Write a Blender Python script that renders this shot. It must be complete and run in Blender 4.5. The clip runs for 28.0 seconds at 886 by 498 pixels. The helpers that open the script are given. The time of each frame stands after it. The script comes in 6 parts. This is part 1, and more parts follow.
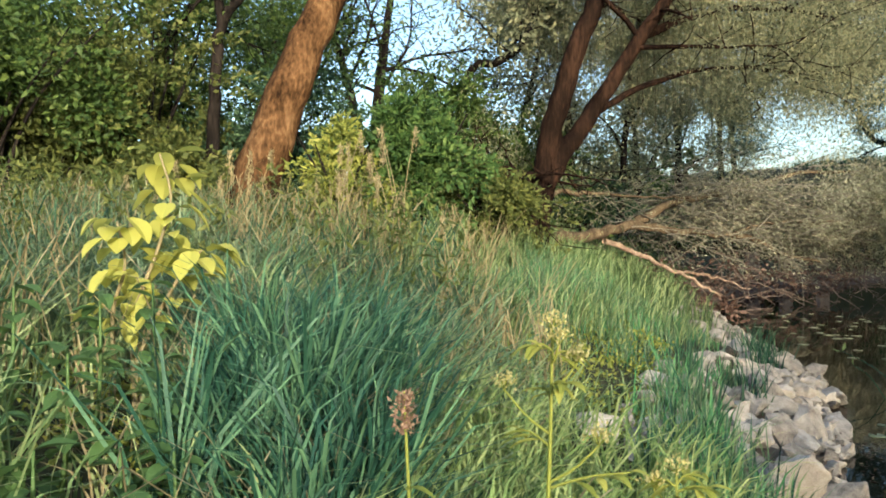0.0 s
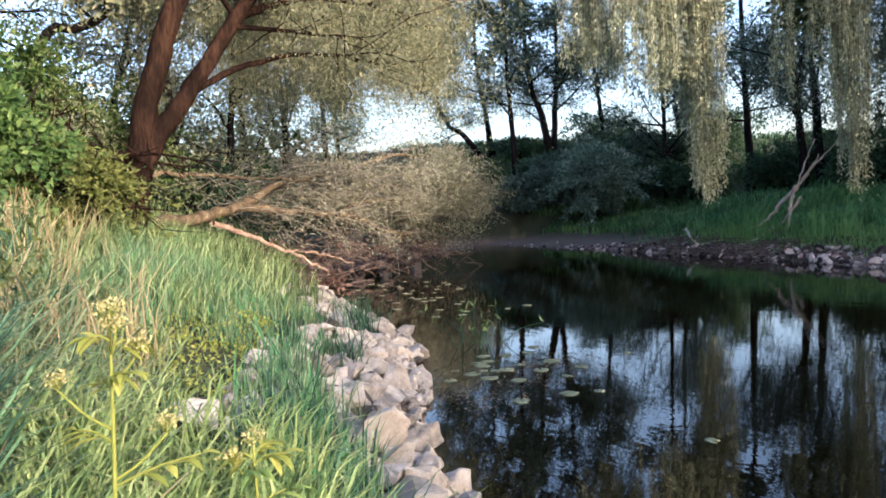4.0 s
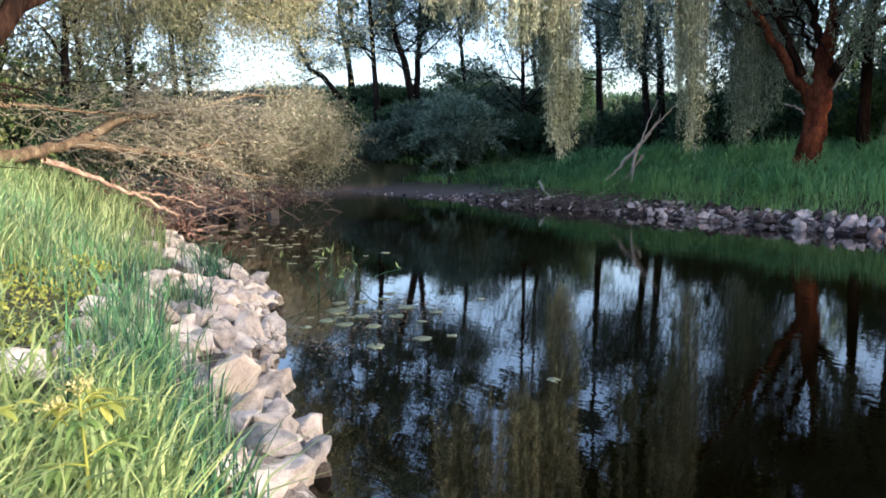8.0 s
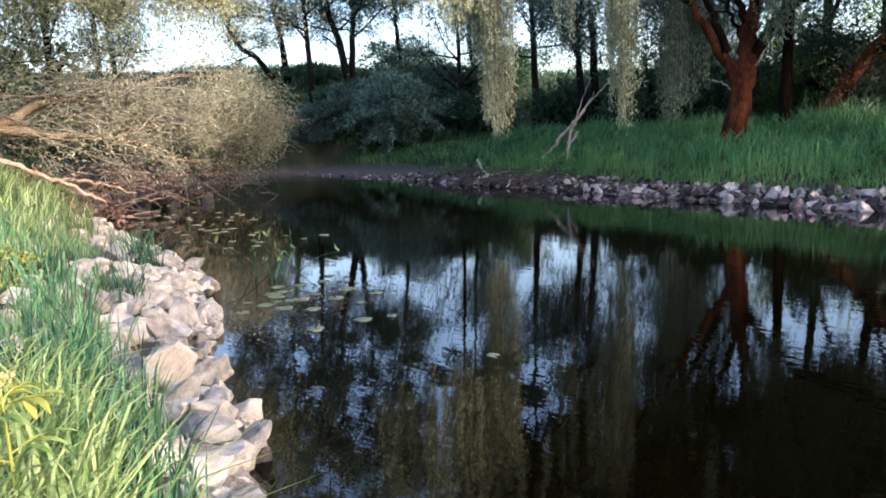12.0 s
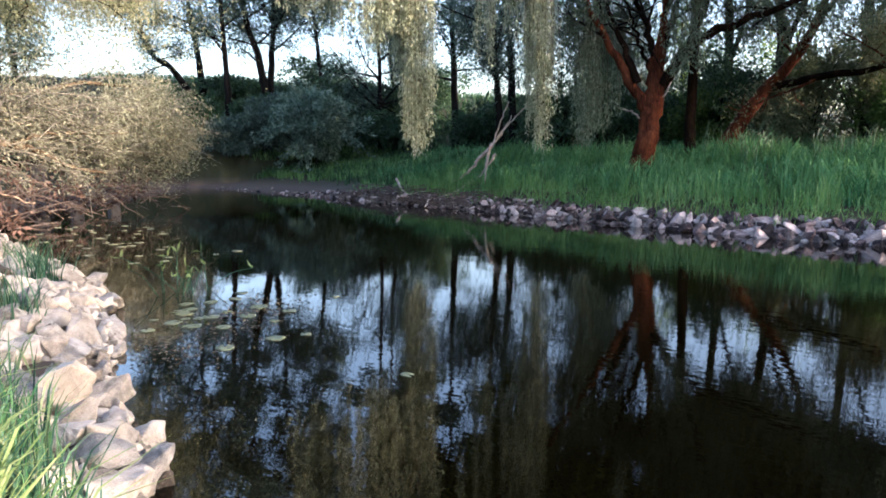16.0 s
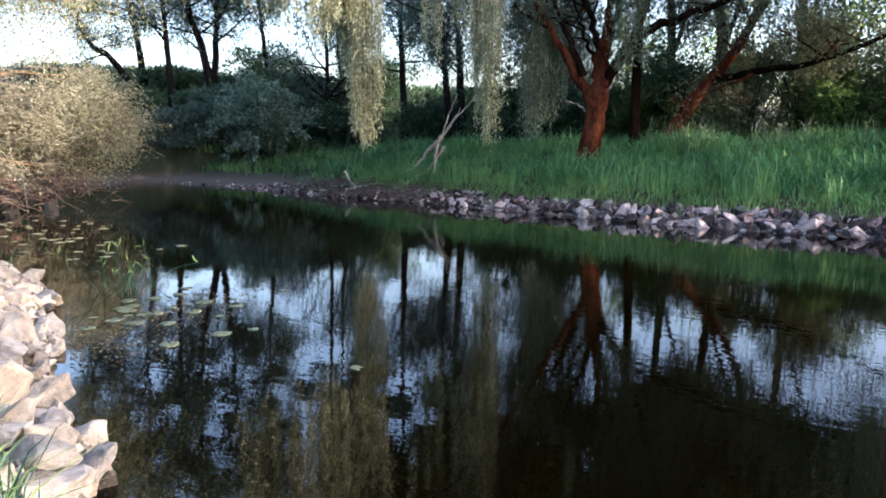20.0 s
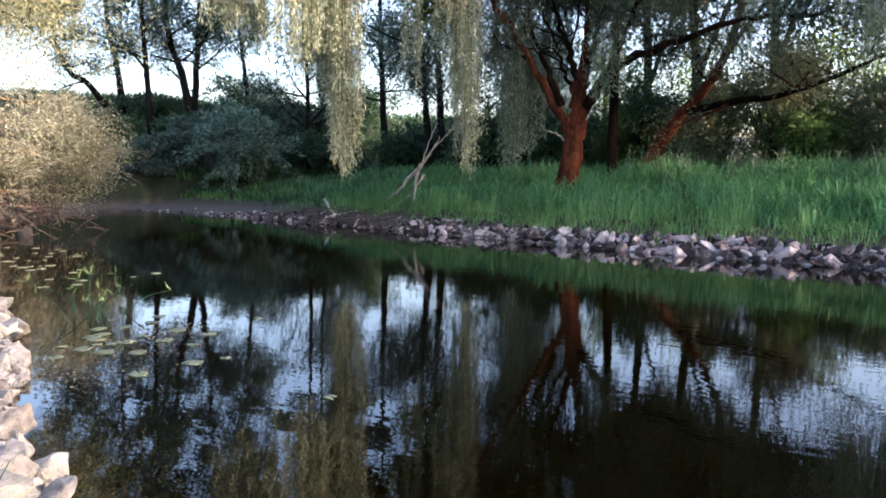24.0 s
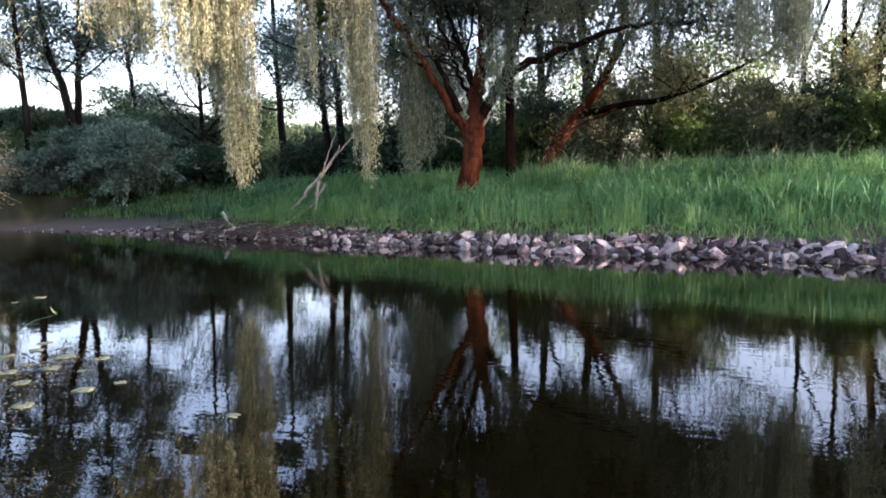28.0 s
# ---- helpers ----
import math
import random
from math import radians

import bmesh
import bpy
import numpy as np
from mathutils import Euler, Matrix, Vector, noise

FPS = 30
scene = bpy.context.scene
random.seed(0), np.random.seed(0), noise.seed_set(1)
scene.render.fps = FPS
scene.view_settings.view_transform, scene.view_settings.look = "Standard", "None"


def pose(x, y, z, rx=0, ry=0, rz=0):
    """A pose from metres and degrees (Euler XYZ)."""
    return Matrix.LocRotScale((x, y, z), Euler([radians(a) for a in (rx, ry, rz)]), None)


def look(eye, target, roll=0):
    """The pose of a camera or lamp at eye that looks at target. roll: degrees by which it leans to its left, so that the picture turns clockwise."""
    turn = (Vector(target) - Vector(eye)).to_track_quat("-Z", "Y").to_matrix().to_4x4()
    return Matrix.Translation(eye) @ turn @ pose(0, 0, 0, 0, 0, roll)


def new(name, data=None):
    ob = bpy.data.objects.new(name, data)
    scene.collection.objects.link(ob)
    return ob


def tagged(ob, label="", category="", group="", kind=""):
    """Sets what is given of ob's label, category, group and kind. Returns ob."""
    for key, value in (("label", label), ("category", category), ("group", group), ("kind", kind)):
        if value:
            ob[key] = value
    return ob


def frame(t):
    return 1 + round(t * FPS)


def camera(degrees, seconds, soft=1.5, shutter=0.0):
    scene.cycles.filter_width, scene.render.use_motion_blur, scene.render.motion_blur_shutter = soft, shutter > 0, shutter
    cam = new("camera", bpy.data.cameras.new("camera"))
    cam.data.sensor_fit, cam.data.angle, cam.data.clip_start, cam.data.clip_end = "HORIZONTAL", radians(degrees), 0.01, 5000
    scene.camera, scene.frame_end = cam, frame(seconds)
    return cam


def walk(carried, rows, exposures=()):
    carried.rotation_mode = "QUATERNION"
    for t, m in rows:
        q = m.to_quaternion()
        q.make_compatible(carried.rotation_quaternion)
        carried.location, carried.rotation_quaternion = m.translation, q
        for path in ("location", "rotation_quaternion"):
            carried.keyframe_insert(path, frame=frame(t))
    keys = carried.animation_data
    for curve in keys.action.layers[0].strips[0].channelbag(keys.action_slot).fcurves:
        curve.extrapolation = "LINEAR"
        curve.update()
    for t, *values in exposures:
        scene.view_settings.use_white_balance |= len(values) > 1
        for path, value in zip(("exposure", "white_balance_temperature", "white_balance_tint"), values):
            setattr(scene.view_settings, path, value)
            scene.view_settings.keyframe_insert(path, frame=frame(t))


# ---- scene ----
cam = camera(63.3, 28.0, 1.8)
PATH = [
    (0, (0.257, -0.003, 1.49), (0.216, 1.997, 1.476), -0.9),
    (0.5, (0.282, 0.004, 1.49), (0.393, 2.001, 1.446), -1.4),
    (1, (0.303, 0.002, 1.487), (0.563, 1.984, 1.414), -1.6),
    (1.5, (0.319, -0.004, 1.485), (0.711, 1.955, 1.397), -2.0),
    (2, (0.334, -0.008, 1.483), (0.889, 1.91, 1.381), -2.3),
    (2.5, (0.347, -0.024, 1.481), (0.999, 1.864, 1.376), -2.2),
    (3, (0.372, -0.035, 1.477), (1.167, 1.794, 1.336), -2.4),
    (3.5, (0.38, -0.036, 1.475), (1.253, 1.758, 1.337), -4.0),
    (4, (0.382, -0.047, 1.478), (1.338, 1.707, 1.377), -3.0),
    (4.5, (0.378, -0.045, 1.47), (1.43, 1.653, 1.359), -1.7),
    (6.5, (0.404, -0.042, 1.468), (1.638, 1.519, 1.261), -1.2),
    (7, (0.405, -0.047, 1.465), (1.629, 1.52, 1.253), -0.1),
    (7.5, (0.42, -0.061, 1.464), (1.676, 1.475, 1.215), -0.6),
    (8, (0.421, -0.043, 1.458), (1.684, 1.486, 1.201), -1.0),
    (8.5, (0.416, -0.055, 1.459), (1.679, 1.471, 1.188), -0.8),
    (9, (0.413, -0.058, 1.46), (1.69, 1.451, 1.157), -1.1),
    (9.5, (0.413, -0.061, 1.459), (1.685, 1.449, 1.137), -0.9),
    (10, (0.427, -0.059, 1.454), (1.742, 1.413, 1.129), -1.4),
    (10.5, (0.433, -0.059, 1.452), (1.794, 1.364, 1.101), -1.9),
    (11, (0.441, -0.056, 1.454), (1.797, 1.374, 1.113), -2.6),
    (11.5, (0.443, -0.064, 1.456), (1.833, 1.337, 1.135), -2.1),
    (12, (0.434, -0.066, 1.455), (1.811, 1.348, 1.139), -1.9),
    (12.5, (0.43, -0.061, 1.453), (1.79, 1.367, 1.12), -2.4),
    (14.5, (0.448, -0.06, 1.449), (1.859, 1.324, 1.144), -1.6),
    (15, (0.451, -0.063, 1.451), (1.885, 1.298, 1.146), -1.2),
    (15.5, (0.458, -0.07, 1.451), (1.958, 1.217, 1.146), -0.9),
    (16, (0.442, -0.077, 1.455), (1.979, 1.174, 1.187), 0.0),
    (16.5, (0.434, -0.074, 1.453), (1.961, 1.189, 1.182), 0.2),
    (17, (0.44, -0.084, 1.452), (1.979, 1.163, 1.173), -0.2),
    (17.5, (0.44, -0.099, 1.452), (2.008, 1.109, 1.164), -0.8),
    (18, (0.437, -0.097, 1.454), (1.999, 1.119, 1.169), -0.8),
    (18.5, (0.439, -0.101, 1.453), (2.017, 1.095, 1.172), -0.2),
    (19, (0.441, -0.101, 1.456), (2.039, 1.063, 1.153), -0.3),
    (19.5, (0.446, -0.094, 1.454), (2.051, 1.063, 1.167), -0.1),
    (20, (0.441, -0.1, 1.457), (2.059, 1.04, 1.168), -0.0),
    (20.5, (0.435, -0.108, 1.457), (2.072, 1.01, 1.19), 0.3),
    (21, (0.434, -0.118, 1.46), (2.08, 0.987, 1.194), 0.1),
    (21.5, (0.419, -0.129, 1.468), (2.078, 0.955, 1.198), 0.0),
    (23.5, (0.454, -0.104, 1.449), (2.103, 0.997, 1.186), -0.3),
    (24, (0.492, -0.108, 1.442), (2.148, 0.994, 1.231), 0.2),
    (24.5, (0.481, -0.092, 1.429), (2.121, 1.021, 1.162), -1.8),
    (25, (0.504, -0.102, 1.443), (2.138, 1.019, 1.169), -1.3),
    (25.5, (0.505, -0.097, 1.433), (2.16, 0.998, 1.184), -1.3),
    (26, (0.498, -0.115, 1.441), (2.168, 0.963, 1.219), -0.7),
    (26.5, (0.493, -0.135, 1.444), (2.216, 0.862, 1.255), -0.9),
    (27, (0.497, -0.137, 1.442), (2.25, 0.803, 1.231), -0.5),
    (27.5, (0.496, -0.128, 1.442), (2.28, 0.754, 1.24), -0.8),
    (28, (0.495, -0.137, 1.443), (2.282, 0.739, 1.249), -1.5),
]
EXPOSURES = [(0, 1.84, 5950, 6), (2, 2.0, 5850, 11), (4, 2.31, 5800, 22), (8, 2.5, 5720, 20), (17, 2.8, 5850, 22), (25, 2.95, 6050, 26), (28, 3.1, 6400, 31)]
walk(cam, [(t, look(e, a, r)) for t, e, a, r in PATH], EXPOSURES)

# ---- world, sun, exposure ----
SUN_AZ, SUN_EL = radians(165), radians(11)
world = bpy.data.worlds.new("sky")
scene.world = world
world.use_nodes = True
wn, wl = world.node_tree.nodes, world.node_tree.links
sky = wn.new("ShaderNodeTexSky")
sky.sky_type, sky.sun_disc = "NISHITA", False
sky.sun_elevation, sky.sun_rotation = SUN_EL, SUN_AZ
sky.air_density, sky.dust_density, sky.ozone_density = 1.0, 3.6, 1.35
wl.new(sky.outputs[0], wn["Background"].inputs[0])
wn["Background"].inputs[1].default_value = 0.15
sun_data = bpy.data.lights.new("sun", "SUN")
sun_data.energy, sun_data.angle, sun_data.color = 2.0, radians(0.6), (1.0, 0.84, 0.64)
sun_way = Vector((math.sin(SUN_AZ) * math.cos(SUN_EL), math.cos(SUN_AZ) * math.cos(SUN_EL), math.sin(SUN_EL)))
sun = new("sun", sun_data)
sun.matrix_world = look(sun_way * 60, (0, 0, 0))


# ---- materials ----
def nodes_of(name):
    m = bpy.data.materials.new(name)
    m.use_nodes = True
    return m, m.node_tree.nodes, m.node_tree.links, m.node_tree.nodes["Principled BSDF"]


def ramp_of(n, stops):
    r = n.new("ShaderNodeValToRGB")
    e = r.color_ramp.elements
    e[0].position, e[0].color = stops[0][0], (*stops[0][1], 1)
    e[1].position, e[1].color = stops[-1][0], (*stops[-1][1], 1)
    for p, c in stops[1:-1]:
        k = e.new(p)
        k.color = (*c, 1)
    return r


def surface(name, stops, scale=3.0, fine=40.0, rough=0.8, bump=0.4, stretch=(1, 1, 1), per_object=0.0, distance=0.02, island=False, gloss=0.3):
    """Two scales of noise through a colour ramp, with relief."""
    m, n, l, p = nodes_of(name)
    tc, mp = n.new("ShaderNodeTexCoord"), n.new("ShaderNodeMapping")
    mp.inputs["Scale"].default_value = stretch
    l.new(tc.outputs["Object"], mp.inputs["Vector"])
    a, b = n.new("ShaderNodeTexNoise"), n.new("ShaderNodeTexNoise")
    a.inputs["Scale"].default_value, a.inputs["Detail"].default_value = scale, 5
    b.inputs["Scale"].default_value, b.inputs["Detail"].default_value = fine, 4
    l.new(mp.outputs[0], a.inputs["Vector"])
    l.new(mp.outputs[0], b.inputs["Vector"])
    mix = n.new("ShaderNodeMath")
    mix.operation = "MULTIPLY_ADD"
    mix.inputs[1].default_value = 0.45
    l.new(b.outputs[0], mix.inputs[0])
    half = n.new("ShaderNodeMath")
    half.operation = "MULTIPLY"
    half.inputs[1].default_value = 0.6
    l.new(a.outputs[0], half.inputs[0])
    l.new(half.outputs[0], mix.inputs[2])
    src = mix.outputs[0]
    if per_object:
        info, add = n.new("ShaderNodeObjectInfo"), n.new("ShaderNodeMath")
        add.operation = "MULTIPLY_ADD"
        add.inputs[1].default_value = per_object
        geo = n.new("ShaderNodeNewGeometry")
        l.new(geo.outputs["Random Per Island"] if island else info.outputs["Random"], add.inputs[0])
        sub = n.new("ShaderNodeMath")
        sub.operation = "SUBTRACT"
        sub.inputs[1].default_value = per_object / 2
        l.new(src, sub.inputs[0])
        l.new(sub.outputs[0], add.inputs[2])
        src = add.outputs[0]
    r = ramp_of(n, stops)
    l.new(src, r.inputs[0])
    l.new(r.outputs[0], p.inputs["Base Color"])
    p.inputs["Roughness"].default_value = rough
    p.inputs["Specular IOR Level"].default_value = gloss
    bp = n.new("ShaderNodeBump")
    bp.inputs["Strength"].default_value, bp.inputs["Distance"].default_value = bump, distance
    l.new(mix.outputs[0], bp.inputs["Height"])
    l.new(bp.outputs[0], p.inputs["Normal"])
    return m


def foliage(name, stops, glow=0.35, rough=0.55, patch=0.35, patch_scale=0.5):
    """Leaves and blades: each one its own tint, drifting over larger patches, letting some light through."""
    m, n, l, p = nodes_of(name)
    geo, tc, noise_tex = n.new("ShaderNodeNewGeometry"), n.new("ShaderNodeTexCoord"), n.new("ShaderNodeTexNoise")
    noise_tex.inputs["Scale"].default_value, noise_tex.inputs["Detail"].default_value = patch_scale, 3
    l.new(tc.outputs["Object"], noise_tex.inputs["Vector"])
    mul, add = n.new("ShaderNodeMath"), n.new("ShaderNodeMath")
    mul.operation = "MULTIPLY"
    mul.inputs[1].default_value = 1 - patch
    l.new(geo.outputs["Random Per Island"], mul.inputs[0])
    add.operation = "MULTIPLY_ADD"
    add.inputs[1].default_value = patch * 1.6
    l.new(noise_tex.outputs[0], add.inputs[0])
    sub = n.new("ShaderNodeMath")
    sub.operation = "SUBTRACT"
    sub.inputs[1].default_value = patch * 0.3
    l.new(mul.outputs[0], sub.inputs[0])
    l.new(sub.outputs[0], add.inputs[2])
    r = ramp_of(n, stops)
    l.new(add.outputs[0], r.inputs[0])
    l.new(r.outputs[0], p.inputs["Base Color"])
    p.inputs["Roughness"].default_value = rough
    p.inputs["Specular IOR Level"].default_value = 0.25
    t, mx, out = n.new("ShaderNodeBsdfTranslucent"), n.new("ShaderNodeMixShader"), n["Material Output"]
    l.new(r.outputs[0], t.inputs[0])
    mx.inputs[0].default_value = glow
    l.new(p.outputs[0], mx.inputs[1])
    l.new(t.outputs[0], mx.inputs[2])
    l.new(mx.outputs[0], out.inputs[0])
    return m


EARTH = surface("earth", [(0.3, (0.02, 0.022, 0.010)), (0.5, (0.035, 0.04, 0.016)), (0.7, (0.06, 0.055, 0.03))], 1.2, 30, 0.95, 0.6)
en_, el_ = EARTH.node_tree.nodes, EARTH.node_tree.links
eg_, es_, em_, ex_ = en_.new("ShaderNodeNewGeometry"), en_.new("ShaderNodeSeparateXYZ"), en_.new("ShaderNodeMapRange"), en_.new("ShaderNodeMix")
el_.new(eg_.outputs["Position"], es_.inputs[0])
el_.new(es_.outputs["Z"], em_.inputs["Value"])
em_.inputs["From Min"].default_value, em_.inputs["From Max"].default_value = 0.12, 0.42
ex_.data_type = "RGBA"
el_.new(em_.outputs[0], ex_.inputs["Factor"])
ex_.inputs[6].default_value = (0.1, 0.077, 0.06, 1)
el_.new(EARTH.node_tree.nodes["Principled BSDF"].inputs["Base Color"].links[0].from_socket, ex_.inputs[7])
el_.new(ex_.outputs[2], EARTH.node_tree.nodes["Principled BSDF"].inputs["Base Color"])
STONE = surface("pale_stone", [(0.25, (0.1, 0.088, 0.074)), (0.5, (0.34, 0.308, 0.265)), (0.75, (0.53, 0.49, 0.435))], 5, 60, 0.85, 0.7, per_object=0.24)
STONE_FAR = surface("grey_stone", [(0.3, (0.03, 0.019, 0.018)), (0.52, (0.18, 0.122, 0.112)), (0.86, (0.7, 0.58, 0.54))], 3, 35, 0.8, 0.5, per_object=0.5)
# Grey rubble darker than the boulders: shade of the gaps is in its colour.
STONE_FILL = surface("gap_shade_rubble", [(0.3, (0.014, 0.01, 0.01)), (0.55, (0.075, 0.055, 0.052)), (0.9, (0.4, 0.35, 0.33))], 3, 35, 0.8, 0.5, per_object=0.6, island=True)
STONE_CHIP = surface("pale_rubble", [(0.28, (0.06, 0.05, 0.04)), (0.5, (0.26, 0.23, 0.19)), (0.8, (0.5, 0.46, 0.4))], 5, 60, 0.85, 0.7, per_object=0.5, island=True)
BARK_RED = surface("red_brown_bark", [(0.32, (0.010, 0.004, 0.003)), (0.48, (0.06, 0.018, 0.01)), (0.6, (0.125, 0.039, 0.018)), (0.74, (0.22, 0.08, 0.036))], 5, 28, 0.9, 1.0, (1, 1, 0.22), distance=0.04, gloss=0.06)
BARK_TAN = surface("tan_bark", [(0.3, (0.026, 0.019, 0.012)), (0.5, (0.095, 0.07, 0.044)), (0.72, (0.2, 0.16, 0.105))], 5, 30, 0.9, 1.0, (1, 1, 0.25), distance=0.04, gloss=0.06)
BARK_BROWN = surface("brown_bark", [(0.36, (0.012, 0.006, 0.003)), (0.46, (0.048, 0.025, 0.011)), (0.56, (0.1, 0.053, 0.023)), (0.68, (0.18, 0.105, 0.05))], 3.2, 26, 0.9, 1.0, (1, 1, 0.5), distance=0.06, gloss=0.06)
# Dark brown willow bark with the crown's shade put into its colour.
BARK_SHADED = surface("shaded_umber_bark", [(0.3, (0.0025, 0.0012, 0.0008)), (0.5, (0.011, 0.0062, 0.0042)), (0.72, (0.04, 0.021, 0.013))], 5, 28, 0.9, 1.0, (1, 1, 0.22), distance=0.04, gloss=0.06)
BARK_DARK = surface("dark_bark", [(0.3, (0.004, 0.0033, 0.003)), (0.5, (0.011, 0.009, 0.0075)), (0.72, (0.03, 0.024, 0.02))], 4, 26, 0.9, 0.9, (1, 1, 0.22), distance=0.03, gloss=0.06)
DEADWOOD = surface("bleached_deadwood", [(0.3, (0.09, 0.055, 0.036)), (0.5, (0.2, 0.138, 0.098)), (0.72, (0.36, 0.28, 0.21))], 6, 40, 0.85, 0.6, (1, 1, 1))
TWIG_PALE = surface("pale_twig", [(0.3, (0.065, 0.058, 0.043)), (0.5, (0.175, 0.16, 0.124)), (0.72, (0.32, 0.3, 0.24))], 6, 40, 0.85, 0.4)
BLEACHED = surface("bleached_branch", [(0.3, (0.2, 0.15, 0.12)), (0.5, (0.4, 0.32, 0.27)), (0.72, (0.6, 0.51, 0.45))], 6, 40, 0.85, 0.4)
TWIG_RUST = surface("reddish_twig", [(0.3, (0.04, 0.029, 0.023)), (0.5, (0.1, 0.075, 0.06)), (0.72, (0.2, 0.155, 0.13))], 6, 40, 0.9, 0.4)
CONCRETE = surface("weathered_concrete", [(0.3, (0.12, 0.10, 0.09)), (0.6, (0.25, 0.22, 0.19))], 3, 40, 0.9, 0.3)

# Low dark ends of light grass and sedge paint the shade between blades.
GRASS_LIME = foliage("light_grass", [(0.0, (0.032, 0.07, 0.024)), (0.5, (0.145, 0.222, 0.085)), (1.0, (0.41, 0.46, 0.215))], 0.26)
GRASS_SEDGE = foliage("blue_green_sedge", [(0.0, (0.003, 0.016, 0.01)), (0.5, (0.027, 0.086, 0.053)), (1.0, (0.14, 0.26, 0.13))], 0.2)
GRASS_DRY = foliage("dry_grass", [(0.0, (0.16, 0.13, 0.06)), (0.5, (0.30, 0.25, 0.13)), (1.0, (0.46, 0.40, 0.24))], 0.3)
GRASS_FAR = foliage("lush_bank_grass", [(0.0, (0.035, 0.11, 0.034)), (0.5, (0.145, 0.31, 0.1)), (1.0, (0.36, 0.52, 0.23))], 0.35, patch=0.6, patch_scale=0.45)
# Bank grass with the shade of bank and dike put into its colour.
GRASS_SHADE = foliage("shaded_bank_grass", [(0.0, (0.018, 0.055, 0.022)), (0.5, (0.042, 0.105, 0.04)), (1.0, (0.095, 0.165, 0.062))], 0.25)
LEAF_WILLOW = foliage("silver_willow_leaf", [(0.0, (0.18, 0.21, 0.12)), (0.5, (0.40, 0.44, 0.28)), (1.0, (0.62, 0.63, 0.46))], 0.35)
LEAF_GREY = foliage("grey_green_willow_leaf", [(0.0, (0.045, 0.065, 0.042)), (0.5, (0.11, 0.14, 0.09)), (1.0, (0.23, 0.265, 0.18))], 0.35)
LEAF_FALLEN = foliage("withering_willow_leaf", [(0.0, (0.125, 0.132, 0.086)), (0.5, (0.275, 0.28, 0.19)), (1.0, (0.475, 0.475, 0.345))], 0.3)
LEAF_PALE = foliage("pale_willow_leaf", [(0.0, (0.06, 0.076, 0.038)), (0.5, (0.19, 0.205, 0.115)), (1.0, (0.45, 0.43, 0.25))], 0.38, patch=0.55, patch_scale=0.9)
# Darker copy of the silver willow leaf, its shade put into the colour.
LEAF_VEIL_SHADED = foliage("shaded_willow_veil", [(0.0, (0.1, 0.14, 0.085)), (0.5, (0.22, 0.275, 0.185)), (1.0, (0.4, 0.45, 0.31))], 0.4)
LEAF_BLUE = foliage("blue_grey_willow_leaf", [(0.0, (0.05, 0.1, 0.07)), (0.5, (0.15, 0.225, 0.165)), (1.0, (0.31, 0.4, 0.3))], 0.3, patch=0.15)
LEAF_RUST = foliage("rusty_dead_leaf", [(0.0, (0.045, 0.026, 0.02)), (0.5, (0.105, 0.062, 0.046)), (1.0, (0.2, 0.13, 0.1))], 0.2)
LEAF_GREEN = foliage("green_leaf", [(0.0, (0.022, 0.05, 0.012)), (0.5, (0.06, 0.105, 0.024)), (1.0, (0.15, 0.2, 0.045))], 0.38)
GRASS_YELLOW = foliage("yellow_green_grass", [(0.0, (0.07, 0.14, 0.045)), (0.5, (0.2, 0.295, 0.1)), (1.0, (0.45, 0.5, 0.21))], 0.38)
LEAF_FRESH = foliage("fresh_green_leaf", [(0.0, (0.06, 0.12, 0.03)), (0.5, (0.15, 0.24, 0.06)), (1.0, (0.32, 0.40, 0.13))], 0.4)
LEAF_NETTLE = foliage("nettle_leaf", [(0.0, (0.025, 0.07, 0.025)), (0.5, (0.1, 0.18, 0.055)), (1.0, (0.28, 0.36, 0.12))], 0.35)
GRASS_GREY = foliage("grey_green_grass", [(0.0, (0.035, 0.075, 0.04)), (0.5, (0.125, 0.2, 0.105)), (1.0, (0.33, 0.39, 0.22))], 0.26)
LEAF_MID = foliage("mid_green_leaf", [(0.0, (0.025, 0.062, 0.017)), (0.5, (0.07, 0.135, 0.035)), (1.0, (0.175, 0.25, 0.065))], 0.4)
LEAF_ROW = foliage("blue_green_row_leaf", [(0.0, (0.03, 0.06, 0.045)), (0.5, (0.085, 0.132, 0.1)), (1.0, (0.2, 0.26, 0.195))], 0.38)
GRASS_EDGE = foliage("low_edge_grass", [(0.0, (0.045, 0.125, 0.035)), (0.5, (0.14, 0.27, 0.08)), (1.0, (0.31, 0.44, 0.17))], 0.35, patch=0.6, patch_scale=0.6)
GRASS_TEAL = foliage("teal_bank_grass", [(0.0, (0.018, 0.085, 0.036)), (0.5, (0.085, 0.24, 0.092)), (1.0, (0.23, 0.43, 0.19))], 0.35, patch=0.55, patch_scale=0.4)
LEAF_DARK = foliage("dark_green_leaf", [(0.0, (0.012, 0.034, 0.018)), (0.5, (0.043, 0.09, 0.044)), (1.0, (0.12, 0.19, 0.085))], 0.33)
LEAF_YELLOW = foliage("yellow_green_leaf", [(0.0, (0.12, 0.17, 0.03)), (0.5, (0.27, 0.30, 0.06)), (1.0, (0.45, 0.44, 0.11))], 0.4)
LEAF_SAP = foliage("bright_sapling_leaf", [(0.0, (0.36, 0.38, 0.07)), (0.5, (0.54, 0.53, 0.13)), (1.0, (0.72, 0.68, 0.28))], 0.45, 0.45, 0.1)
